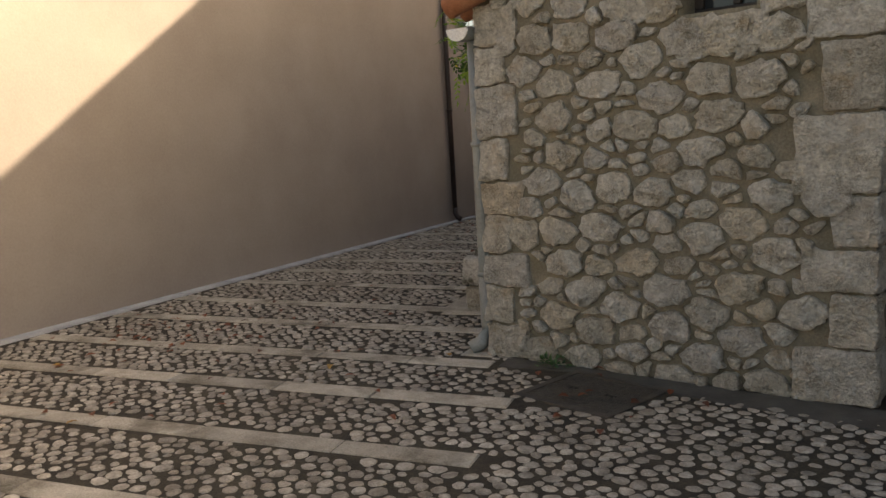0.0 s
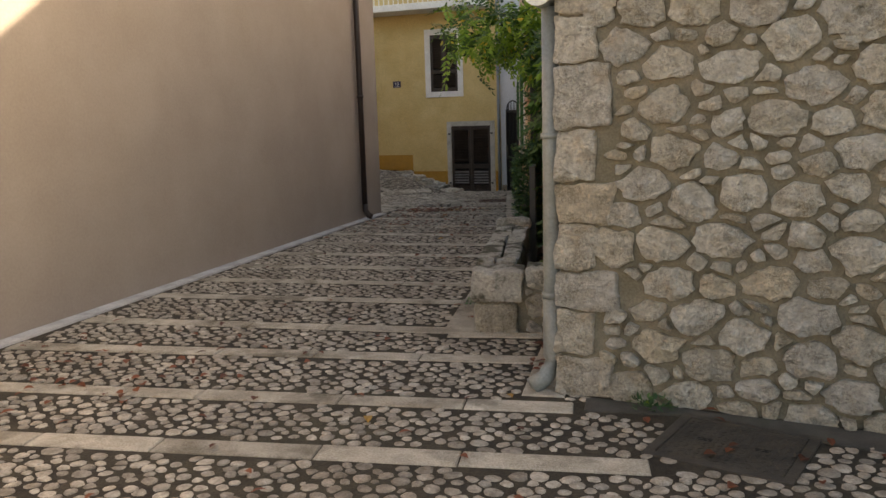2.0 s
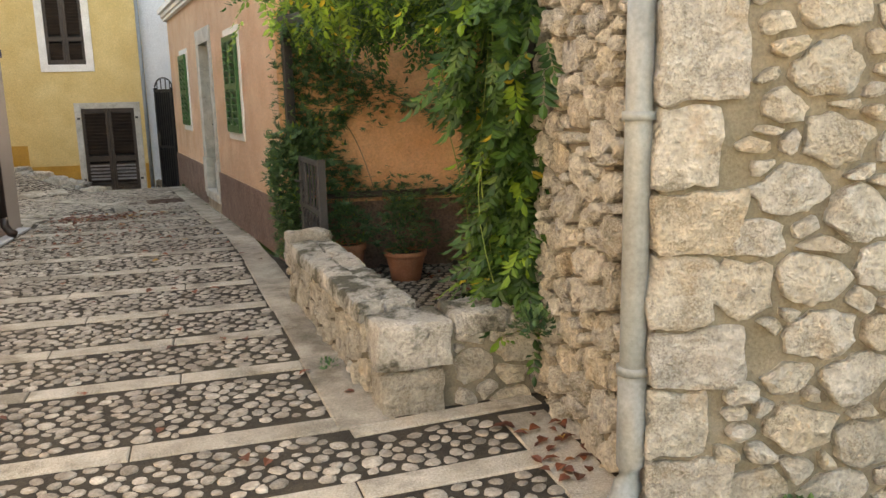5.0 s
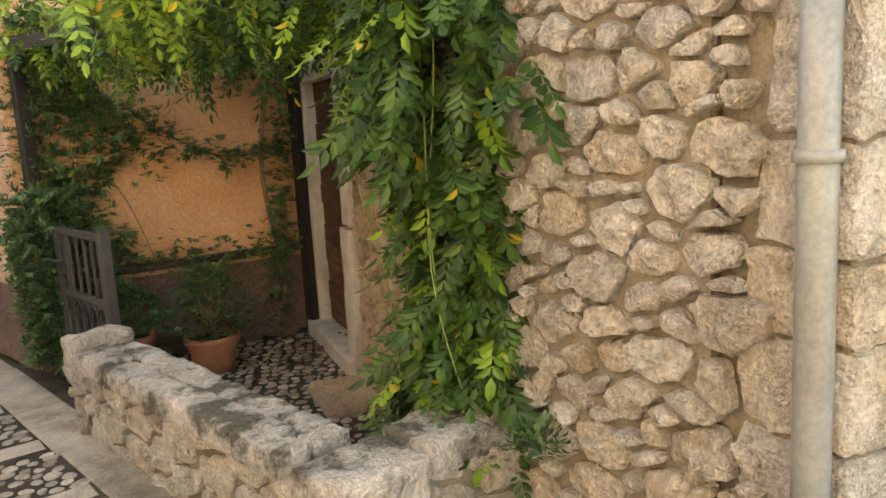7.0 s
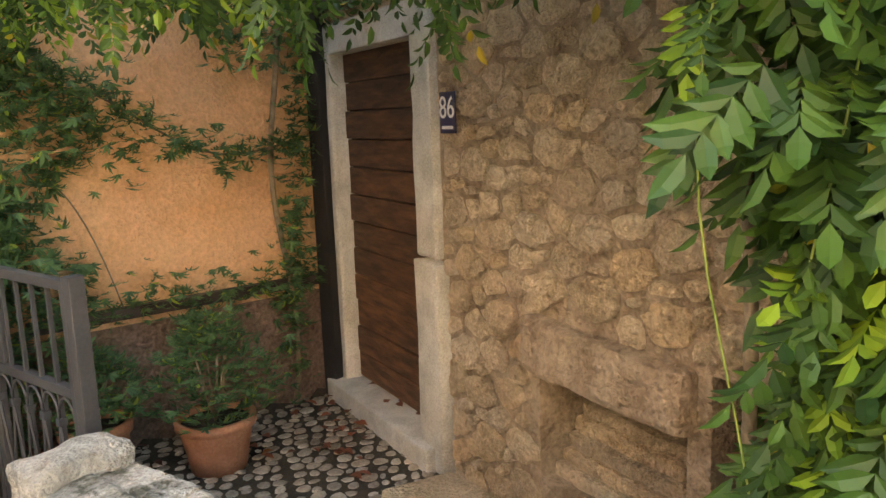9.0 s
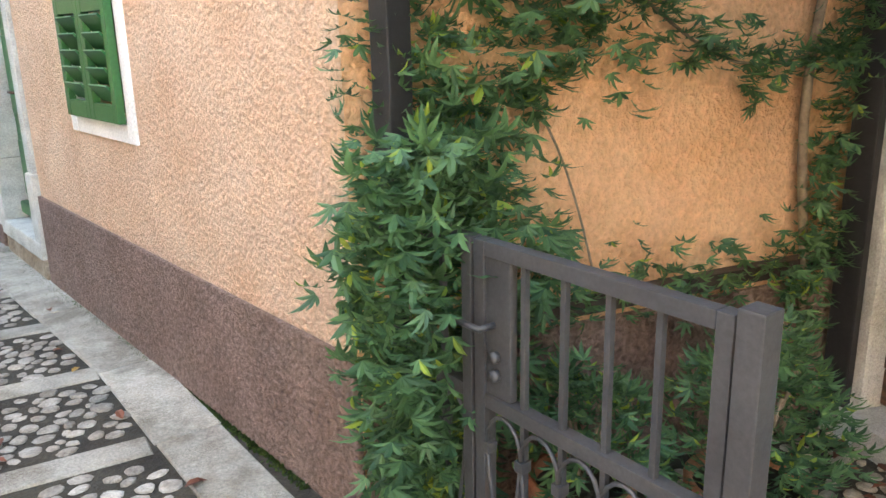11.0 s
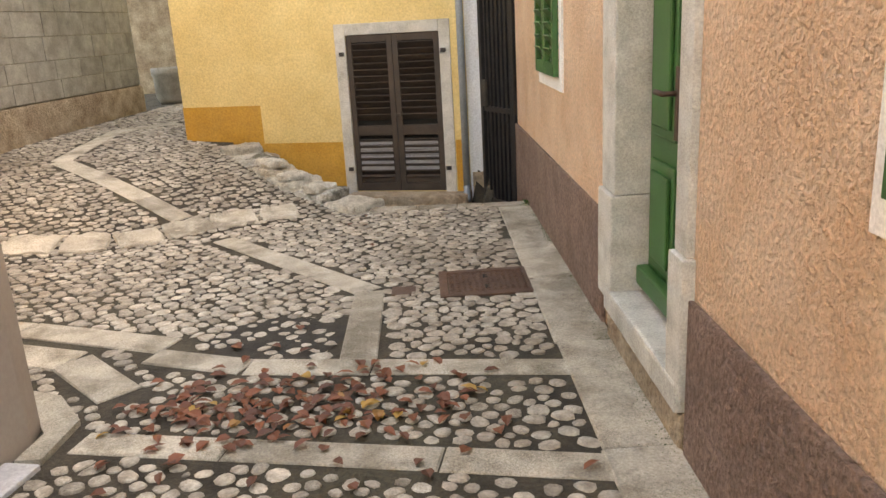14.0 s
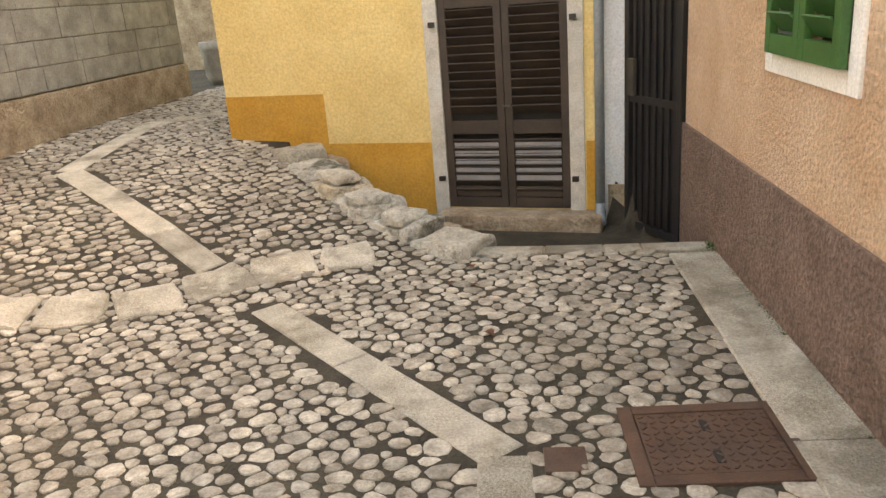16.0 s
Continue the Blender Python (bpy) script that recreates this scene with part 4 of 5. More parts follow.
# ---- grey ashlar house on the upper street ----
ASH_A, ASH_B = (-6.75, 17.6), (-5.95, 23.5)
ash_house = thing("ashlar_house", "old house of grey squared stone blocks on the upper street", "house")
ma = facade((ASH_A[0], ASH_A[1]), ASH_B)
la = span(ASH_A, ASH_B)
boxed("wall", ma, (0, la, -3, 0, -0.3, 4.6), M_MORTAR, ash_house, bevel=0)
boxed("footing", ma, (0, la + 0.02, 0.001, 0.05, -0.2, 0.86), M_ROUGH, ash_house, "plastered footing", 0.03)
ra = random.Random(21)
w = 0.87
while w < 3.6:
    h = ra.choice((0.22, 0.27, 0.3))
    u = -ra.uniform(0, 0.4) + 0.4
    while u < la:
        d = ra.uniform(0.3, 0.6)
        boxed("stone_block", ma, (u + 0.003, min(u + d, la) - 0.003, -0.05, ra.uniform(0.012, 0.02), w + 0.003, w + h - 0.003), M_ASHLAR, ash_house, bevel=0.006)
        u += d
    w += h
back_house = thing("rubble_house", "dark rubble stone house closing the upper street", "house")
boxed("wall", facade((-7.5, 27.0), (-2.0, 26.2)), (0, 6, -1, 0, -0.3, 5.0), M_ROUGH, back_house, bevel=0)

# ---- rough house with the plank door ----
plank_house = thing("rough_house", "old house of rough rubble render with a stone-framed plank door", "house")
mr = facade(RUBBLE_B, RUBBLE_A)
lr = span(RUBBLE_A, RUBBLE_B)
PD = (0.20, 1.23, 0.0, 1.92)
NICHE = (2.12, 2.86, 0.16, 0.60)
LOWD = (2.95, 3.45, -0.1, 0.80)
wall_with_openings("wall", mr, lr, 3.2, 0.45, [(PD[0] - 0.08, PD[1] + 0.1, -0.05, PD[3] + 0.06), LOWD, NICHE], M_ROUGH, plank_house, low=-0.3)
for dims in ((PD[0] - 0.16, PD[0], -0.22, 0.03, -0.1, PD[3] + 0.16), (PD[1], PD[1] + 0.18, -0.22, 0.045, 0.92, PD[3] + 0.16), (PD[1], PD[1] + 0.22, -0.22, 0.07, -0.1, 0.912)):
    lump("jamb", mr, dims, M_JAMB, plank_house, 0.012, 0.02, 5)
boxed("lintel", mr, (PD[0] + 0.001, PD[1] - 0.001, -0.22, 0.03, PD[3], PD[3] + 0.16), M_JAMB, plank_house, "pale stone lintel", 0.012)
boxed("door_step", mr, (PD[0] - 0.1, PD[1] + 0.15, -0.25, 0.12, -0.12, 0.02), M_JAMB, plank_house, "worn stone sill", 0.014)
pdoor = boxed("door", mr, (PD[0], PD[1], -0.12, -0.09, 0.03, PD[3]), M_DARKWOOD, plank_house, "closed door of weathered horizontal brown planks")
for k in range(12):
    w = 0.03 + k * (PD[3] - 0.03) / 12
    boxed("plank", mr, (PD[0] + 0.004, PD[1] - 0.004, -0.089, -0.062 + 0.006 * math.sin(k * 2.3), w + 0.003, w + 0.154), M_PLANK, pdoor, bevel=0.006)
boxed("cellar_door", mr, (LOWD[0], LOWD[1], -0.2, -0.16, LOWD[2], LOWD[3]), M_PLANK, plank_house, "low dark cellar door", 0.004)
U0 = PD[1] + 0.23


def skip_rough(u, w):
    u += U0
    low = LOWD[0] - 0.08 < u < LOWD[1] + 0.08 and w < LOWD[3] + 0.06
    return low or NICHE[0] - 0.06 < u < NICHE[1] + 0.06 and NICHE[2] - 0.03 < w < NICHE[3] + 0.24


lay_stones(mr @ Matrix.Translation((U0, 0, 0)), lr - U0 - 0.05, 2.6, 0.026, 0.075, 31, M_RUBBLE, plank_house, skip_rough, (0.02, 0.045), 1.5, -0.1)
lay_stones(mr @ Matrix.Translation((PD[0] - 0.1, 0, 0)), 1.3, 0.9, 0.03, 0.08, 33, M_RUBBLE, plank_house, lambda u, w: False, (0.008, 0.03), 1.4, PD[3] + 0.18)
lump("niche_lintel", mr, (NICHE[0] - 0.05, NICHE[1] + 0.04, -0.15, 0.075, NICHE[3], NICHE[3] + 0.21), M_ROUGH, plank_house, 0.018, 0.03, 5)
boxed("niche_back", mr, (NICHE[0] - 0.01, NICHE[1] + 0.01, -0.30, -0.24, NICHE[2] - 0.01, NICHE[3] + 0.01), M_ROUGH, plank_house, bevel=0)
for k in range(5):
    lump("niche_stone", mr, (NICHE[0] + 0.02 + 0.015 * k, NICHE[1] - 0.10 - 0.03 * (k % 2), -0.235, -0.05 - 0.022 * k, NICHE[2] + 0.002 + 0.062 * k, NICHE[2] + 0.058 + 0.062 * k), M_RUBBLE, plank_house, 0.014, 0.015, 8)
lump("threshold_stone", mr, (PD[1] + 0.25, PD[1] + 0.85, 0.03, 0.42, -0.14, -0.045), M_RUBBLE, plank_house, 0.02, 0.03, 5)

# ---- low courtyard wall ----
low_wall = thing("low_wall", "low garden wall of rough stones with a mossy flat top", "wall")
LW0, LW1, LW2 = (-1.59, 7.02), (-1.42, 9.52), (-0.74, 6.92)
m1 = facade(LW1, LW0)
l1 = span(LW0, LW1)
m2 = facade(LW0, LW2)
l2 = span(LW0, LW2)
TOP = 0.49
boxed("core", m1, (0.02, l1 - 0.02, -0.26, -0.02, -0.15, TOP - 0.09), M_MORTAR, low_wall, bevel=0)
boxed("core", m2, (0.27, l2 - 0.005, -0.24, -0.02, -0.15, TOP - 0.09), M_MORTAR, low_wall, bevel=0)
lay_stones(m1 @ Matrix.Translation((0, -0.02, 0)), l1 - 0.28, TOP - 0.1, 0.045, 0.09, 41, M_STONE, low_wall, depth=(0.025, 0.05), flat=1.5)
lay_stones(m2 @ Matrix.Translation((0.36, -0.02, 0)), l2 - 0.36, TOP - 0.1, 0.04, 0.085, 42, M_STONE, low_wall, depth=(0.025, 0.05), flat=1.5)
lay_stones(facade((-1.12, 9.55), (-1.42, 9.53)) @ Matrix.Translation((0, 0, 0)), 0.3, TOP - 0.1, 0.06, 0.1, 43, M_STONE, low_wall, depth=(0.01, 0.02))


rl = random.Random(6)
lump("corner_stone", m2, (-0.03, 0.35, -0.27, 0.035, 0.225, TOP - 0.02), M_CAP, low_wall, 0.018)
lump("corner_stone", m2, (-0.01, 0.30, -0.27, 0.025, -0.05, 0.215), M_STONE, low_wall, 0.018)
u = 0.0
while u < l1 - 0.36:
    d = rl.uniform(0.2, 0.42)
    d = min(d, l1 - 0.32 - u)
    half = rl.uniform(0.11, 0.17)
    lump("cap_stone", m1, (u + 0.004, u + d - 0.004, -half + 0.004, 0.03, TOP - 0.11, TOP + rl.uniform(-0.012, 0.012)), M_CAP, low_wall, 0.016, 0.022, 8)
    lump("cap_stone", m1, (u + 0.004, u + d - 0.004, -0.30, -half - 0.004, TOP - 0.11, TOP + rl.uniform(-0.02, 0.008)), M_CAP, low_wall, 0.016, 0.022, 8)
    u += d
u = 0.36
while u < l2 - 0.08:
    d = min(rl.uniform(0.16, 0.3), l2 - u)
    lump("cap_stone", m2, (u + 0.004, u + d - 0.004, -0.28, 0.02, TOP - 0.12, TOP + rl.uniform(-0.02, 0.012)), M_CAP, low_wall, 0.018, 0.025, 8)
    u += d
lump("cap_stone", m1, (-0.02, 0.2, -0.31, 0.03, TOP - 0.05, TOP + 0.06), M_STONE, low_wall, 0.03, 0.05, 7)

# ---- houses out of view that close the place and shade the lane ----
shade_house = thing("unseen_shade_house", "unseen tall plain house added to shade the lane", "house")
# unseen caster, its outline cut to give the pale wall's slanting shadow edge
nv = [(2.6, 0.0, -0.2), (2.6, 40, -0.2), (2.6, 40, 7.2), (2.6, 11.03, 7.2), (2.6, 8.28, 5.41), (2.6, 0.0, 0.1)]
nv += [(x + 3, y, z) for x, y, z in nv]
mesh_object("wall", nv, [(0, 1, 2, 3, 4, 5), (6, 7, 8, 9, 10, 11)] + [(i, (i + 1) % 6, 6 + (i + 1) % 6, 6 + i) for i in range(6)], M_WHITE, shade_house)
behind = thing("house_behind", "plain plastered house across the lane", "house")
boxed("wall", facade((6, -14), (-9, -14)), (0, 15, -4, 0, -0.2, 2.2), M_WHITE, behind, bevel=0)
# pale sheet added out of view, bouncing sunlight onto the rubble front
boxed("square", Matrix.Identity(4), (-12, 12, -14, 0.9, -0.05, 0.008), M_SLAB, paving, "unseen pale sheet added to bounce light into the lane", 0)
# ---- iron covers, cement apron, broken slabs and edge stones ----
def cover(corners, mat, label, z=0.011):
    c = [Vector((x, y, rise(x, y) + z)) for x, y in corners]
    t = thing("manhole_cover", label, "manhole cover")
    u, v = c[3] - c[0], c[1] - c[0]
    lu, lv = u.length, v.length
    m = Matrix.Identity(4)
    m.col[0], m.col[1], m.col[3] = (*u.normalized(), 0), (*v.normalized(), 0), (*c[0], 1)
    bm = bmesh.new()
    e = 0.05
    for d in ((0, lu, 0, e), (0, lu, lv - e, lv), (0, e, e + 0.001, lv - e - 0.001), (lu - e, lu, e + 0.001, lv - e - 0.001)):
        box(bm, m, *d, -0.05, 0.004, 0.003)
    part("frame", bm, mat, t)
    boxed("lid", m, (e + 0.005, lu - e - 0.005, e + 0.005, lv - e - 0.005, -0.05, 0.001), mat, t, bevel=0.002)
    bm = bmesh.new()
    n = int((lu - 2 * e) / 0.035)
    for i in range(n):
        for j in range(int((lv - 2 * e) / 0.035)):
            mm = m @ Matrix.Translation((e + 0.025 + i * 0.035, e + 0.025 + j * 0.035, 0.002)) @ Matrix.Rotation(radians(45 if (i + j) % 2 else -45), 4, 'Z')
            box(bm, mm, -0.012, 0.012, -0.004, 0.004, -0.002, 0.003)
    part("tread_pattern", bm, mat, t)["kind"] = "stuff"
    # dark blocks on the lid; their colour stands for the slots' shade
    for f in (0.3, 0.7):
        boxed("lifting_slot", m, (lu * f - 0.035, lu * f + 0.035, lv * 0.5 - 0.014, lv * 0.5 + 0.014, -0.01, 0.0045), M_DEEP, t)
    return t


cover(COVERS[0], M_IRON, "dark square iron cover in the lane by the rubble house")
cover(COVERS[1], M_RUST, "rusty brown iron cover with a raised tread pattern")
drain = thing("drain_box", "small square rusty drain lid among the cobbles", "drain")
boxed("lid", Matrix.Translation((-2.13, 16.36, 0.008)), (-0.07, 0.07, -0.07, 0.07, -0.03, 0.006), M_RUST, drain)

bm = bmesh.new()
prism(bm, [(-0.92, 5.60), (1.25, 4.82), (1.35, 4.45), (0.2, 4.95), (-0.42, 5.33), (-0.95, 5.40)], -0.03, 0.012)
tagged(part("cement_apron", bm, M_ASPHALT), "dark worn cement strip along the foot of the rubble wall", "pavement", kind="structure")

rs = random.Random(17)
broken = thing("broken_slabs", "row of cracked weathered limestone slabs across the paving", "paving slabs", kind="structure")
crack = [(-5.6, 17.72), (-5.15, 17.74), (-4.72, 17.76), (-4.36, 17.82), (-4.02, 17.98), (-3.72, 18.22), (-3.36, 18.36), (-3.02, 18.47)]
for (x0, y0), (x1, y1) in zip(crack, crack[1:]):
    d = math.hypot(x1 - x0, y1 - y0)
    ux, uy = (x1 - x0) / d, (y1 - y0) / d
    poly = []
    for s, side in ((0.06, -1), (0.35, -1), (0.7, -1), (0.92, -1), (0.95, 0.1), (0.91, 1), (0.6, 1), (0.3, 1), (0.07, 1), (0.04, 0)):
        w = 0.15 * side * rs.uniform(0.75, 1.1)
        a = d * s + rs.uniform(-0.02, 0.02)
        poly.append((x0 + ux * a - uy * w, y0 + uy * a + ux * w))
    bm = bmesh.new()
    n = len(poly)
    cx, cy = sum(p[0] for p in poly) / n, sum(p[1] for p in poly) / n
    rings = []
    zt = rs.uniform(0.018, 0.032)
    for f, dz in ((1, -0.06), (1, zt - 0.01), (0.94, zt), (0.5, zt + 0.004)):
        rings.append([bm.verts.new((cx + (x - cx) * f, cy + (y - cy) * f, rise(x, y) + dz + rs.uniform(-0.003, 0.003))) for x, y in poly])
    for r0, r1 in zip(rings, rings[1:]):
        for i in range(n):
            bm.faces.new((r0[i], r0[(i + 1) % n], r1[(i + 1) % n], r1[i]))
    bm.faces.new(rings[-1])
    part("slab", bm, M_SLAB, broken)

rim = thing("edge_stones", "rough white limestone blocks edging the sunken doorway", "edging stones", kind="structure")
rim_line = [(-2.38, 18.56), (-2.70, 18.78), (-2.98, 19.0), (-3.22, 19.32), (-3.45, 19.66), (-3.68, 20.0), (-3.85, 20.3)]
for i, ((x0, y0), (x1, y1)) in enumerate(zip(rim_line, rim_line[1:])):
    m = facade((x0, y0), (x1, y1), rise((x0 + x1) / 2, (y0 + y1) / 2))
    d = span((x0, y0), (x1, y1))
    lump("edge_stone", m, (0.006, d - 0.006, -0.26, 0.10, -0.34, 0.035 + rs.uniform(-0.01, 0.03)), M_CAP if i in (1, 4) else M_STONE, rim, 0.035, 0.03, 5)
    if i in (1, 2, 3):
        lump("edge_stone", m, (0.05, d - 0.1, -0.22, 0.0, 0.04, 0.11), M_STONE, rim, 0.03, 0.03, 6)
    lump("edge_stone", m, (0.0, d, 0.1, 0.26, -0.34, -0.08 + rs.uniform(-0.05, 0.03)), M_ROUGH, rim, 0.03, 0.03, 6)
slab_run([(-2.45, 18.52), (-1.1, 18.42)], 0.12, paving, 0.35, 0.012)
boxed("retaining_edge", facade((-2.45, 18.50), (-1.08, 18.40)), (0, 1.36, -0.1, 0.0, -0.3, -0.002), M_ROUGH, rim, "mossy edge under the paving", 0.01)

# ---- courtyard gate ----
GA, GB = (-1.02, 10.80), (-1.09, 9.62)
mgt = facade(GA, GB)
lgt = span(GA, GB)
gate = thing("metal_gate", "anthracite grey iron garden gate with curved scroll bars", "gate")
GT, GZ = 1.04, -0.08


def gate_panel(u0, u1, parent, bars):
    bm = bmesh.new()
    s = 0.038
    box(bm, mgt, u0, u0 + s, -0.02, 0.02, GZ, GT, 0.003)
    box(bm, mgt, u1 - s, u1, -0.02, 0.02, GZ, GT, 0.003)
    for w in (GT - s, 0.60, GZ + 0.04):
        box(bm, mgt, u0 + s + 0.001, u1 - s - 0.001, -0.019, 0.019, w, w + s, 0.003)
    fr = part("frame", bm, M_GATE, parent)
    gap = (u1 - u0 - 2 * s) / (bars + 1)
    for k in range(bars):
        u = u0 + s + gap * (k + 1)
        boxed("bar", mgt, (u - 0.008, u + 0.008, -0.008, 0.008, GZ + 0.08, GT - s), M_GATE, fr, bevel=0.002)
    for k in range(bars + 1):
        c = u0 + s + gap * (k + 0.5)
        tube("scroll", [mgt @ Vector((c - gap / 2 * math.cos(a * math.pi / 8), 0.012, 0.50 + 0.09 * math.sin(a * math.pi / 8))) for a in range(9)], 0.006, M_GATE, fr, sides=6)
        for side in (-1, 1):
            sway = [mgt @ Vector((c + side * gap * (0.5 - 0.5 * (1 - math.cos(math.pi * f)) * 0.5 - (0.25 if f > 0.5 else f * 0.5) * 0.4), 0.012, 0.50 - 0.5 * f)) for f in (0, 0.2, 0.4, 0.6, 0.8, 1.0)]
            tube("scroll", sway, 0.006, M_GATE, fr, sides=6)
        boxed("collar", mgt, (c - gap / 2 - 0.014, c - gap / 2 + 0.014, -0.012, 0.022, 0.47, 0.50), M_GATE, fr, bevel=0.003)
    return fr


fixed = gate_panel(0.0, 0.38, gate, 2)
leaf_g = gate_panel(0.392, lgt - 0.07, gate, 4)
boxed("lock_plate", mgt, (0.43, 0.52, -0.012, 0.012, 0.64, 1.0), M_GATE, leaf_g)
tube("handle", [mgt @ Vector((0.46, 0.01, 0.83)), mgt @ Vector((0.46, 0.06, 0.83)), mgt @ Vector((0.36, 0.06, 0.83))], 0.009, M_GATE, leaf_g)
for w in (0.70, 0.75):
    tube("lock", [mgt @ Vector((0.47, 0.012, w)), mgt @ Vector((0.47, 0.03, w))], 0.016, M_GATE, leaf_g)
boxed("post", mgt, (lgt - 0.062, lgt - 0.008, -0.03, 0.03, -0.1, GT + 0.02), M_GATE, gate, bevel=0.005)

# ---- pergola ----
pergola = thing("pergola", "dark stained timber pergola carrying the vines", "pergola")
for x, y, r, z0 in ((-1.03, 10.76, 0.04, 0.95), (0.83, 10.26, 0.05, -0.1), (-0.70, 7.06, 0.032, TOP - 0.1)):
    boxed("post", Matrix.Translation((x, y, 0)), (-r, r, -r, r, z0, 2.15), M_BLACK, pergola, bevel=0.006)
boxed("post", Matrix.Translation((-1.03, 10.76, 0)), (-0.02, 0.02, -0.02, 0.02, -0.02, 0.949), M_BLACK, pergola)
for a, b in (((-1.09, 10.85), (-0.70, 7.03)), ((0.83, 10.3), (-0.1, 8.0))):
    boxed("beam", facade(a, b), (0, span(a, b), -0.035, 0.035, 2.151, 2.24), M_BLACK, pergola)
for k in range(6):
    f = k / 5
    a = (-1.09 + 0.33 * f, 10.8 - 3.6 * f)
    b = (0.83 - 0.9 * f, 10.25 - 2.2 * f)
    boxed("cross_bar", facade(a, b), (0, span(a, b), -0.02, 0.02, 2.241, 2.28), M_BLACK, pergola)


# ---- leaves ----
class Leaves:
    """Collects many small leaf blades for one plant."""

    def __init__(self, seed):
        self.v, self.f, self.r = [], [], random.Random(seed)

    def blade(self, base, way, side, length, width):
        """A pointed oval blade folded along its rib and drooping to the tip."""
        up = way.cross(side).normalized()
        o = len(self.v)
        rib = [base, base + way * length * 0.3 + up * length * 0.03, base + way * length * 0.65 + up * length * 0.01, base + way * length - up * length * 0.13]
        self.v += rib
        for s in (1, -1):
            for k, f in ((1, 0.48), (2, 0.42)):
                self.v.append(rib[k] + side * width * f * s + up * width * 0.14)
        for a, b in ((o + 4, o + 5), (o + 6, o + 7)):
            self.f += [(o, o + 1, a), (o + 1, o + 2, b, a), (o + 2, o + 3, b)]

    def pinnate(self, p, way, length, pairs=4, size=0.07, sag=0.35):
        """A wisteria leaf: leaflets in pairs on both sides of a drooping stalk, all near one plane."""
        r = self.r
        side = way.cross(Vector((0, 0, 1)))
        side = (side if side.length > 0.1 else Vector((1, 0, 0))).normalized()
        roll = r.gauss(0, 0.35)
        face = side.cross(way).normalized()
        side, face = side * math.cos(roll) + face * math.sin(roll), face * math.cos(roll) - side * math.sin(roll)
        for k in range(pairs):
            f = 0.28 + 0.66 * k / pairs
            b = p + way * length * f + Vector((0, 0, -sag * length * f * f))
            grow = 0.8 + 0.35 * math.sin(math.pi * (k + 0.8) / (pairs + 0.6))
            for s in (-1, 1):
                d = (way * (0.35 + 0.12 * k) + side * s + face * r.uniform(-0.25, 0.1) + Vector((0, 0, -0.16 - 0.25 * r.random()))).normalized()
                ln = size * grow * r.uniform(0.75, 1.2)
                self.blade(b, d, d.cross(face + side * 0.15 * r.uniform(-1, 1)).normalized(), ln, ln * 0.42)
        d = (way + Vector((0, 0, -2 * sag))).normalized()
        self.blade(p + way * length * 0.95 + Vector((0, 0, -sag * 0.9 * length)), d, d.cross(face).normalized(), size * 1.15, size * 0.46)

    def palmate(self, p, way, size=0.055):
        """A passion vine leaf: five narrow lobes from one point."""
        r = self.r
        side = way.cross(Vector((r.uniform(-0.3, 0.3), r.uniform(-0.3, 0.3), 1))).normalized()
        for g in (-72, -36, 0, 36, 72):
            d = (way * math.cos(radians(g)) + side * math.sin(radians(g))).normalized()
            s2 = (side * math.cos(radians(g)) - way * math.sin(radians(g))).normalized()
            ln = size * (1.25 - abs(g) / 160) * r.uniform(0.85, 1.15)
            self.blade(p, d, s2, ln, ln * 0.24)

    def done(self, name, mat, parent, label):
        ob = mesh_object(name, self.v, self.f, mat, parent, label, recalc=False)
        return ob


def any_way(r, up=0.0, spread=1.0):
    return Vector((r.gauss(0, spread), r.gauss(0, spread), r.gauss(up, spread))).normalized()


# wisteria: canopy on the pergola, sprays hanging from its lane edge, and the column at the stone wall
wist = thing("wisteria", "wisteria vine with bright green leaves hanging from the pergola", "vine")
L, Y = Leaves(7), Leaves(8)      # inner leaves coloured dark as if shaded, outer shoots bright yellow-green
r = L.r
for k in range(1050):
    f = r.random()
    g = r.random() ** 1.4
    x = -1.12 + 0.34 * f + g * (1.9 - 0.9 * f)
    y = 10.7 - 3.7 * f - g * 0.3
    z = 2.29 + r.gauss(0, 0.08)
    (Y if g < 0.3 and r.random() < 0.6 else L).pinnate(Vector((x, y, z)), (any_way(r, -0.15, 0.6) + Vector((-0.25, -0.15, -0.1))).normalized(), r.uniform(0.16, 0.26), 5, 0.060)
for k in range(58):
    f = r.uniform(0.12, 1.0)
    x, y = -1.14 + 0.34 * f + r.uniform(-0.1, 0.3), 10.7 - 3.7 * f
    drop = r.uniform(0.08, 0.24) if r.random() < 0.8 else r.uniform(0.25, 0.42)
    for j in range(int(drop * 18) + 1):
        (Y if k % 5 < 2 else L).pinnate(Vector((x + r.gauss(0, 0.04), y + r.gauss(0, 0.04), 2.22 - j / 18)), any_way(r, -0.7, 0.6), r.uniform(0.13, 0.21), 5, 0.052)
for k in range(260):
    f = r.random()
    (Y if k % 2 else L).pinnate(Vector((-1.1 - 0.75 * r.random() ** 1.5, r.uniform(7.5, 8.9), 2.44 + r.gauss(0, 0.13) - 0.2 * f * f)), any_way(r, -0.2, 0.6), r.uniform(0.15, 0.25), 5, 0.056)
for k in range(16):
    x, y = -1.15 - 0.6 * r.random(), r.uniform(7.6, 8.8)
    for j in range(int(r.uniform(2, 6))):
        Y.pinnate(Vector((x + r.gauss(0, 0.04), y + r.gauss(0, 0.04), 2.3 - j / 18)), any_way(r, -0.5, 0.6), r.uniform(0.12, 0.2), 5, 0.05)
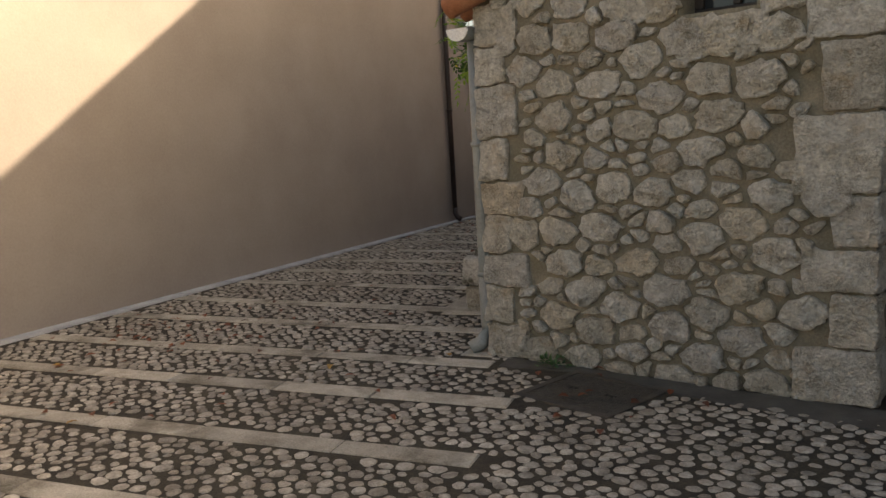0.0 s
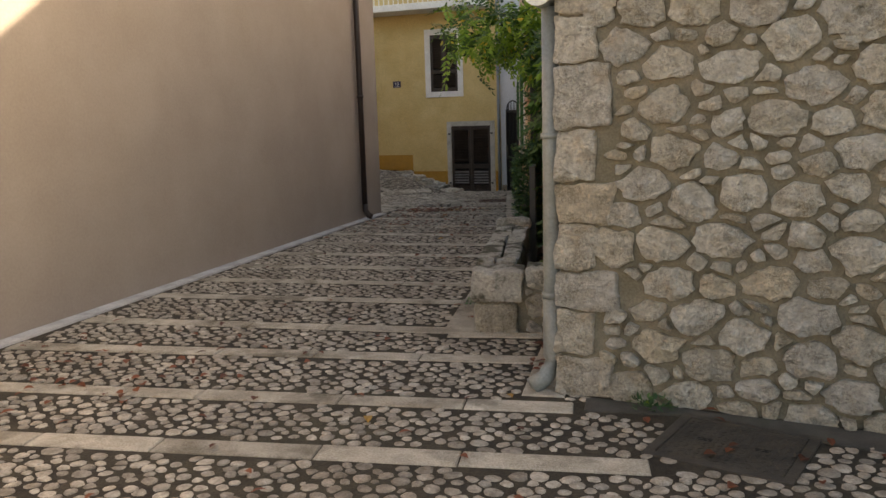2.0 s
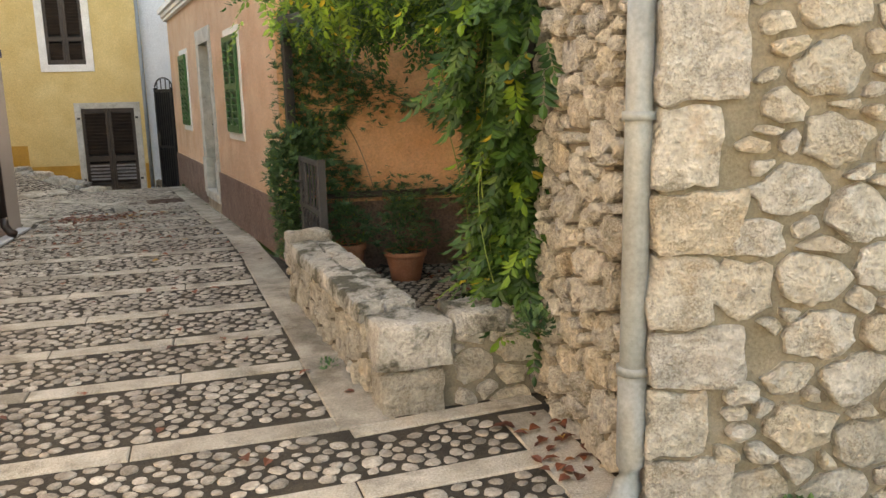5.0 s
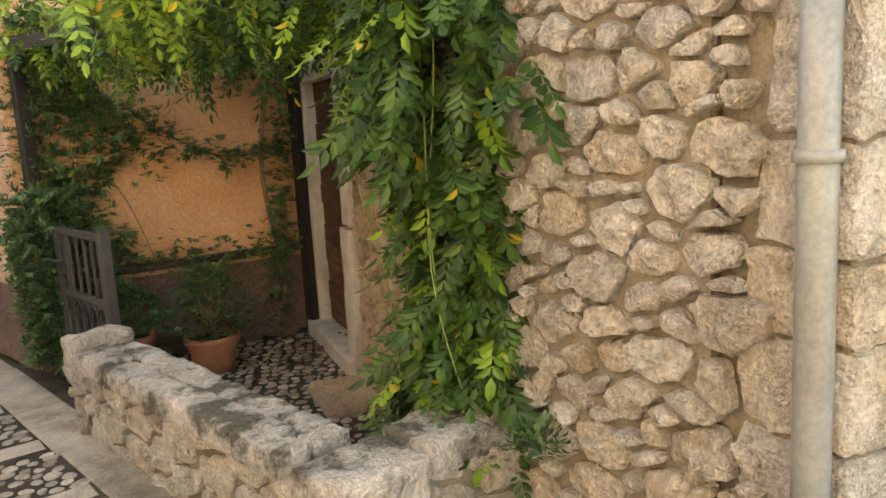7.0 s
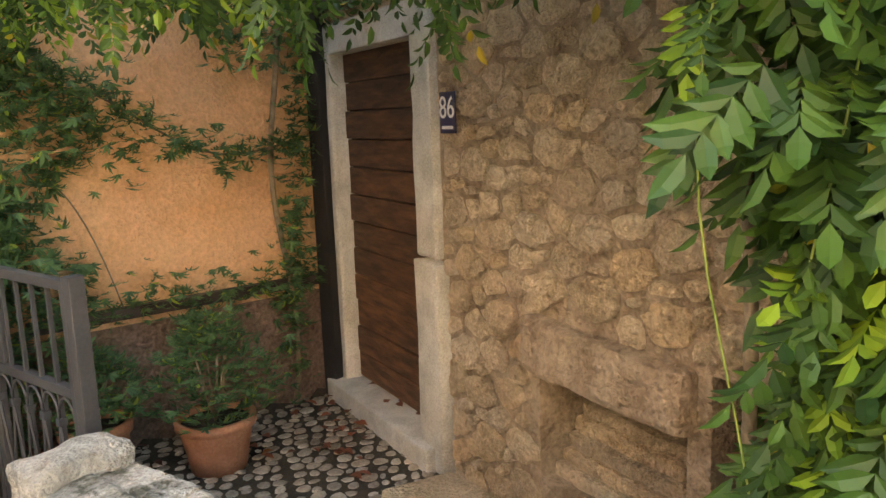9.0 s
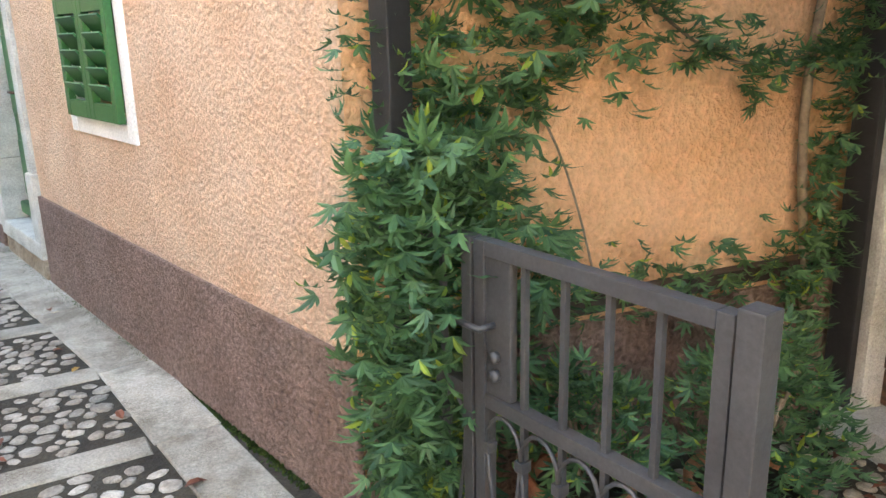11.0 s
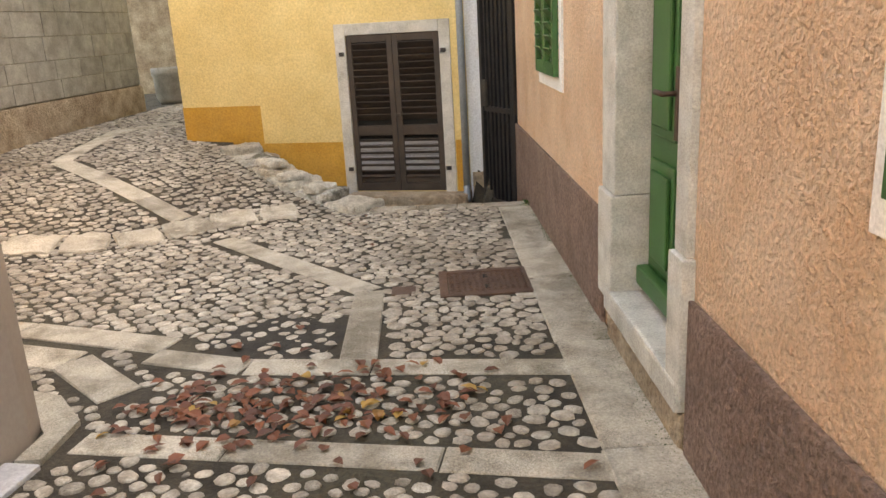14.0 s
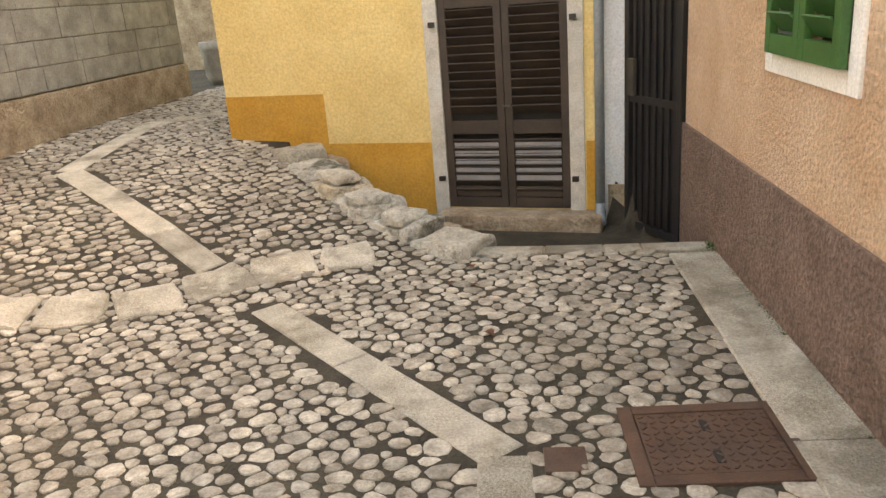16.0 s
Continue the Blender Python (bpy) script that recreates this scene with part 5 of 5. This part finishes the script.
for k in range(620):
    z = r.uniform(0.36, 2.45)
    w = 0.23 + 0.08 * math.sin(z * 4.2) + (0.1 if z > 1.6 else 0)
    a = r.uniform(0, 2 * math.pi)
    q = w * math.sqrt(r.random())
    cx, cy = -0.72 + 0.04 * math.sin(z * 3), 7.24 + 0.05 * math.cos(z * 2.3)
    p = Vector((cx + q * math.cos(a) * 0.75, cy + q * math.sin(a) * 1.15, z))
    if p.x > -0.36 or p.x > -0.76 + 0.26 * (p.y - 6.99) and p.y < 7.0:
        continue
    out = (Vector((math.cos(a) * 0.5 - 0.55, math.sin(a) * 0.5 - 0.3, -0.85)) + any_way(r, -0.1, 0.4) * 0.75).normalized()
    outer = q > 0.6 * w and p.x < cx and r.random() < 0.2
    (Y if outer else L).pinnate(p, out, r.uniform(0.17, 0.30), 5, 0.078 * r.uniform(0.7, 1.25), 0.15)
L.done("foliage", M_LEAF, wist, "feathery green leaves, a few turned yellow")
Y.done("outer_foliage", M_LEAFOUTER, wist, "bright yellow-green leaves on the outside of the vine")
for sx, sy, ex, ey in ((-0.58, 7.45, -0.55, 7.2), (-0.62, 7.55, -0.75, 7.5), (-0.5, 7.62, -0.62, 7.15)):
    tube("stem", [(sx + (ex - sx) * f + 0.05 * math.sin(f * 9 + sx * 20), sy + (ey - sy) * f + 0.04 * math.cos(f * 7), -0.12 + 2.4 * f) for f in [i / 14 for i in range(15)]], 0.022, M_STEM, wist, sides=7, taper=0.5)
for k in range(4):
    y0, x0 = 7.1 + 0.12 * k, -0.95 + 0.03 * (k % 3)
    tube("stem", [(x0 + 0.06 * math.sin(f * 6 + k), y0 + 0.08 * math.sin(f * 4 + 2 * k), 2.1 - 1.5 * f) for f in [i / 10 for i in range(11)]], 0.003, M_GREENSTEM, wist, "thin green hanging shoot", sides=5)

# passion vine: at the orange corner, along the courtyard wall, round the far post and along the ledge
pv = thing("passion_vine", "dark green climbing vine with fingered leaves over the gate post", "vine")
P = Leaves(12)
r = P.r
for k in range(1500):
    z = r.uniform(0.10, 1.28)
    w = 0.09 + 0.12 * math.exp(-((z - 0.85) / 0.35) ** 2)
    x = -1.09 + r.gauss(0.05, w)
    y = 10.62 + r.gauss(0, w * 0.42)
    if x > -1.1 and y > 10.84 - 0.29 * (x + 1.1) - 0.03:
        y = 10.84 - 0.29 * (x + 1.1) - 0.03 - r.random() * 0.12
    x = max(x, -1.27 + 0.06 * r.random())
    P.palmate(Vector((x, y, z)), (Vector((-0.5, -0.8, -0.2)) + any_way(r, 0, 0.6)).normalized(), r.uniform(0.05, 0.085))
for k in range(1150):
    z = r.uniform(0.95, 2.45)
    reach = 0.50 + 0.22 * math.sin(z * 5.0) + 0.35 * max(0, z - 1.75)
    p = mb @ Vector((0.07 + reach * r.random() ** 1.2, 0.03 + abs(r.gauss(0.02, 0.06)), z))
    P.palmate(p, (Vector((-0.2, -0.85, -0.25)) + any_way(r, 0, 0.6)).normalized(), r.uniform(0.045, 0.08))
for k in range(60):
    P.palmate(Vector((-1.12 + r.gauss(0, 0.03), 10.83 + r.gauss(0, 0.05), r.uniform(1.2, 2.3))), any_way(r, -0.1, 0.6), r.uniform(0.04, 0.06))
for u0, u1, wa, wb, n, sp in ((0.3, 1.9, 1.78, 1.38, 340, 0.055), (0.5, 1.95, 0.66, 0.70, 240, 0.07), (1.72, 1.95, 0.1, 2.2, 420, 0.09), (1.4, 1.9, 2.0, 2.15, 120, 0.1), (0.15, 0.95, 2.1, 1.5, 300, 0.14), (0.3, 0.65, 1.05, 0.8, 120, 0.1)):
    for k in range(n):
        f = r.random()
        p = mb @ Vector((u0 + (u1 - u0) * f + r.gauss(0, 0.05), 0.05 + abs(r.gauss(0, 0.05)), wa + (wb - wa) * f + 0.10 * math.sin(f * 7) * (1 if n == 340 else 0.3) + r.gauss(0, sp)))
        P.palmate(p, (Vector((0, -0.8, -0.35)) + any_way(r, 0, 0.6)).normalized(), r.uniform(0.04, 0.065))
P.done("foliage", M_LEAF2, pv, "small dark fingered leaves")
tube("stem", [mb @ Vector((0.3 + 1.6 * f, 0.03, 1.78 - 0.4 * f + 0.10 * math.sin(f * 7))) for f in [i / 16 for i in range(17)]], 0.006, M_STEM, pv, sides=5)
tube("stem", [mb @ Vector((1.76 + 0.05 * math.sin(f * 8), 0.06, -0.1 + 2.3 * f)) for f in [i / 16 for i in range(17)]], 0.018, M_STEM, pv, sides=6)
tube("stem", [mb @ Vector((0.5 + 0.35 * f, 0.04, 1.35 - 0.7 * f * f)) for f in [i / 10 for i in range(11)]], 0.004, M_STEM, pv, sides=5)
for k in range(4):
    tube("stem", [(-1.02 + 0.05 * k + 0.05 * math.sin(f * 6 + k), 10.66 - 0.02 * k, -0.08 + 1.1 * f) for f in [i / 10 for i in range(11)]], 0.006, M_STEM, pv, sides=5)


# ---- potted plants ----
def potted(x, y, z, rad, h, seed, spread, tall, mat, label, n=150):
    pot = thing("plant_pot", label, "potted plant", "pots in the courtyard")
    lathe("pot", [(rad * 0.70, 0), (rad * 0.80, h * 0.4), (rad * 0.92, h * 0.80), (rad * 0.93, h * 0.82), (rad * 1.02, h * 0.83), (rad * 1.03, h), (rad * 0.9, h), (rad * 0.88, h * 0.85)], Matrix.Translation((x, y, z)), M_TERRA, pot, "terracotta pot with a thick rim")
    lathe("soil", [(rad * 0.89, h * 0.86), (rad * 0.89, h * 0.88), (0.01, h * 0.90)], Matrix.Translation((x, y, z)), M_DIRT, pot)
    lv = Leaves(seed)
    q = lv.r
    for k in range(n):
        t = q.random()
        a = q.uniform(0, 6.28)
        d = spread * math.sqrt(q.random()) * (0.4 + 0.6 * math.sin(math.pi * min(1, t + 0.15)))
        lv.palmate(Vector((x + d * math.cos(a), y + d * math.sin(a), z + h + tall * t)), (Vector((math.cos(a), math.sin(a), 0.2)) + any_way(q, 0, 0.5) * 0.7).normalized(), q.uniform(0.04, 0.06))
    lv.done("foliage", mat, pot, "")
    for k in range(6):
        a = k * 1.1
        tube("stem", [(x + 0.3 * spread * f * math.cos(a), y + 0.3 * spread * f * math.sin(a), z + h * 0.88 + tall * 0.7 * f) for f in (0, 0.3, 0.6, 1)], 0.006, M_STEM, pot, sides=5)


potted(-0.22, 10.08, -0.1, 0.19, 0.27, 31, 0.32, 0.50, M_LEAF2, "wide terracotta pot with a leafy green plant", 520)
potted(-0.66, 10.38, -0.1, 0.16, 0.33, 32, 0.25, 0.36, M_LEAF2, "tall terracotta pot with trailing foliage behind the gate", 330)


# ---- lamp, plates, stone tub ----
lamp = thing("wall_lamp", "white globe lamp on a scrolled black wall bracket", "lamp")
lathe("globe", [(0.02, -0.16), (0.09, -0.14), (0.14, -0.08), (0.16, 0.0), (0.14, 0.08), (0.09, 0.14), (0.02, 0.16)], Matrix.Translation((-2.98, 14.9, 4.22)), M_OPAL, lamp, "opal glass globe")
for name_, pts in (("arm", [(-3.52, 14.9, 4.0), (-2.96, 14.9, 4.03)]), ("brace", [(-3.52, 14.9, 3.68), (-3.3, 14.9, 3.78), (-3.1, 14.9, 3.92), (-3.0, 14.9, 4.0)]), ("scroll", [(-3.46 + 0.09 * math.cos(a * 0.6), 14.9, 3.90 + 0.07 * math.sin(a * 0.6)) for a in range(11)]), ("scroll", [(-3.26 + 0.06 * math.cos(a * 0.6), 14.9, 3.93 + 0.05 * math.sin(a * 0.6)) for a in range(11)]), ("back_bar", [(-3.52, 14.9, 3.66), (-3.52, 14.9, 4.04)])):
    tube(name_, pts, 0.014, M_BLACK, lamp, sides=8)
lathe("cup", [(0.05, -0.02), (0.07, 0.0), (0.05, 0.02)], Matrix.Translation((-2.98, 14.9, 4.06)), M_BLACK, lamp)


def writing(body, m, size, mat, parent):
    cu = bpy.data.curves.new("text", 'FONT')
    cu.body, cu.size, cu.align_x, cu.align_y, cu.extrude = body, size, 'CENTER', 'CENTER', 0.0008
    tmp = new("text", cu)
    me = bpy.data.meshes.new_from_object(tmp)
    bpy.data.objects.remove(tmp)
    me.transform(m)
    me.materials.append(mat)
    ob = new("number", me)
    ob.parent = parent


def plate(body, m, w, h, label):
    t = thing("house_number", label, "sign")
    boxed("plate", m, (-w / 2, w / 2, 0.0, 0.006, -h / 2, h / 2), M_PLATE, t)
    tm = m @ Matrix.Translation((0, 0.008, h * 0.1)) @ Matrix.Rotation(radians(90), 4, 'X')
    writing(body, tm, h * 0.75, M_TRIM, t)
    boxed("lettering", m, (-w * 0.35, w * 0.35, 0.0065, 0.0075, -h * 0.4, -h * 0.32), M_TRIM, t, bevel=0)


plate("86", mr @ Matrix.Translation((1.60, 0.06, 1.57)), 0.13, 0.17, "dark blue enamel house number plate reading 86")
plate("13", my @ Matrix.Translation((0.55, 0.008, 2.45)), 0.2, 0.15, "small blue house number plate on the yellow wall")
tub = thing("stone_tub", "round grey stone tub at the upper street corner", "stone tub")
lathe("tub", [(0.26, 0), (0.33, 0.12), (0.34, 0.42), (0.36, 0.46), (0.36, 0.56), (0.27, 0.56), (0.26, 0.4), (0.02, 0.38)], Matrix.Translation((-5.75, 24.6, 0.48)), M_ASHLAR, tub)

# ---- small growth and fallen leaves ----
def tuft(x, y, z, size, n, seed, name, label, flatten=0.5, away=(0, 0)):
    t = thing(name, label, "plant")
    lv = Leaves(seed)
    for k in range(n):
        d = any_way(lv.r, 0.4, 0.7)
        p = Vector((x + away[0] * size * lv.r.random(), y + away[1] * size * lv.r.random(), z)) + Vector((d.x, d.y, abs(d.z) * flatten)) * size * lv.r.random() ** 0.5
        lv.blade(p, d, d.cross(Vector((0.3, 0.1, 1))).normalized(), size * 0.35, size * 0.24)
    lv.done("foliage", M_LEAF2, t, "")


tuft(-0.60, 5.44, 0.01, 0.12, 60, 51, "weed", "small green weed at the foot of the stone wall")
tuft(-0.88, 6.78, 0.40, 0.12, 140, 52, "herb_tuft", "green herb tuft growing from the wall joint", 1.0, (0, -0.3))
tuft(-1.66, 7.75, 0.05, 0.07, 40, 53, "weed", "small green weed by the low wall")
tuft(-1.15, 18.32, 0.02, 0.06, 40, 54, "weed", "bright weed at the skirt of the orange wall")
moss = Leaves(61)
for k in range(4200):
    y = moss.r.uniform(11.2, 18.3)
    x = moss.r.uniform(-1.128, -1.12) - abs(moss.r.gauss(0, 0.014)) * (3 if 13.9 < y < 15.8 else 1)
    moss.blade(Vector((x, y, 0.0)), any_way(moss.r, 0.9, 0.5), Vector((1, 0, 0)), 0.02, 0.012)
mo_ob = moss.done("moss", M_MOSS, None, "green moss along the foot of the orange wall")
tagged(mo_ob, "green moss along the foot of the orange wall", "moss", kind="stuff")
dry = Leaves(71)
q = dry.r
for cx, cy, sx, sy, n in ((-2.6, 14.95, 0.45, 0.2, 230), (-2.9, 13.6, 0.6, 0.7, 110), (-4.1, 6.1, 0.5, 0.5, 50), (-1.0, 6.3, 0.1, 0.25, 45), (-2.5, 6, 1.2, 1.5, 40), (-0.2, 5.0, 0.6, 0.3, 14), (-2.3, 11, 0.8, 2.5, 60), (0.35, 9.75, 0.25, 0.35, 60), (-1.35, 11.7, 0.1, 0.35, 4), (-0.75, 10.5, 0.2, 0.2, 40), (-3.0, 17, 0.8, 0.8, 16)):
    for k in range(n):
        x, y = q.gauss(cx, sx), q.gauss(cy, sy)
        if x < wall_x(y) + 0.2 or (y > 11 and x > -1.15) or inside(x, y, SUNK):
            continue
        a = q.uniform(0, 6.28)
        d = Vector((math.cos(a), math.sin(a), q.uniform(-0.1, 0.25))).normalized()
        dry.blade(Vector((x, y, ground_z(x, y) + 0.022)), d, Vector((-math.sin(a), math.cos(a), q.uniform(-0.3, 0.3))).normalized(), q.uniform(0.045, 0.09), q.uniform(0.03, 0.055))
dl = dry.done("fallen_leaves", M_LEAFRED, None, "")
tagged(dl, "dry red and brown leaves fallen on the cobbles", "leaves", kind="stuff")
# dark tar-like patch in the paving
bm = bmesh.new()
n = 26
vs = []
for k in range(n):
    a = 2 * math.pi * k / n
    rr = 1 + 0.22 * noise.noise((math.cos(a) * 2, math.sin(a) * 2, 4))
    vs.append(bm.verts.new((-2.76 + 0.36 * rr * math.cos(a), 15.75 + 0.30 * rr * math.sin(a), 0.0075)))
bm.faces.new(vs)
tagged(part("mortar_patch", bm, M_TAR), "dark mortar patch among the cobbles", "pavement", kind="structure")
cobbles()
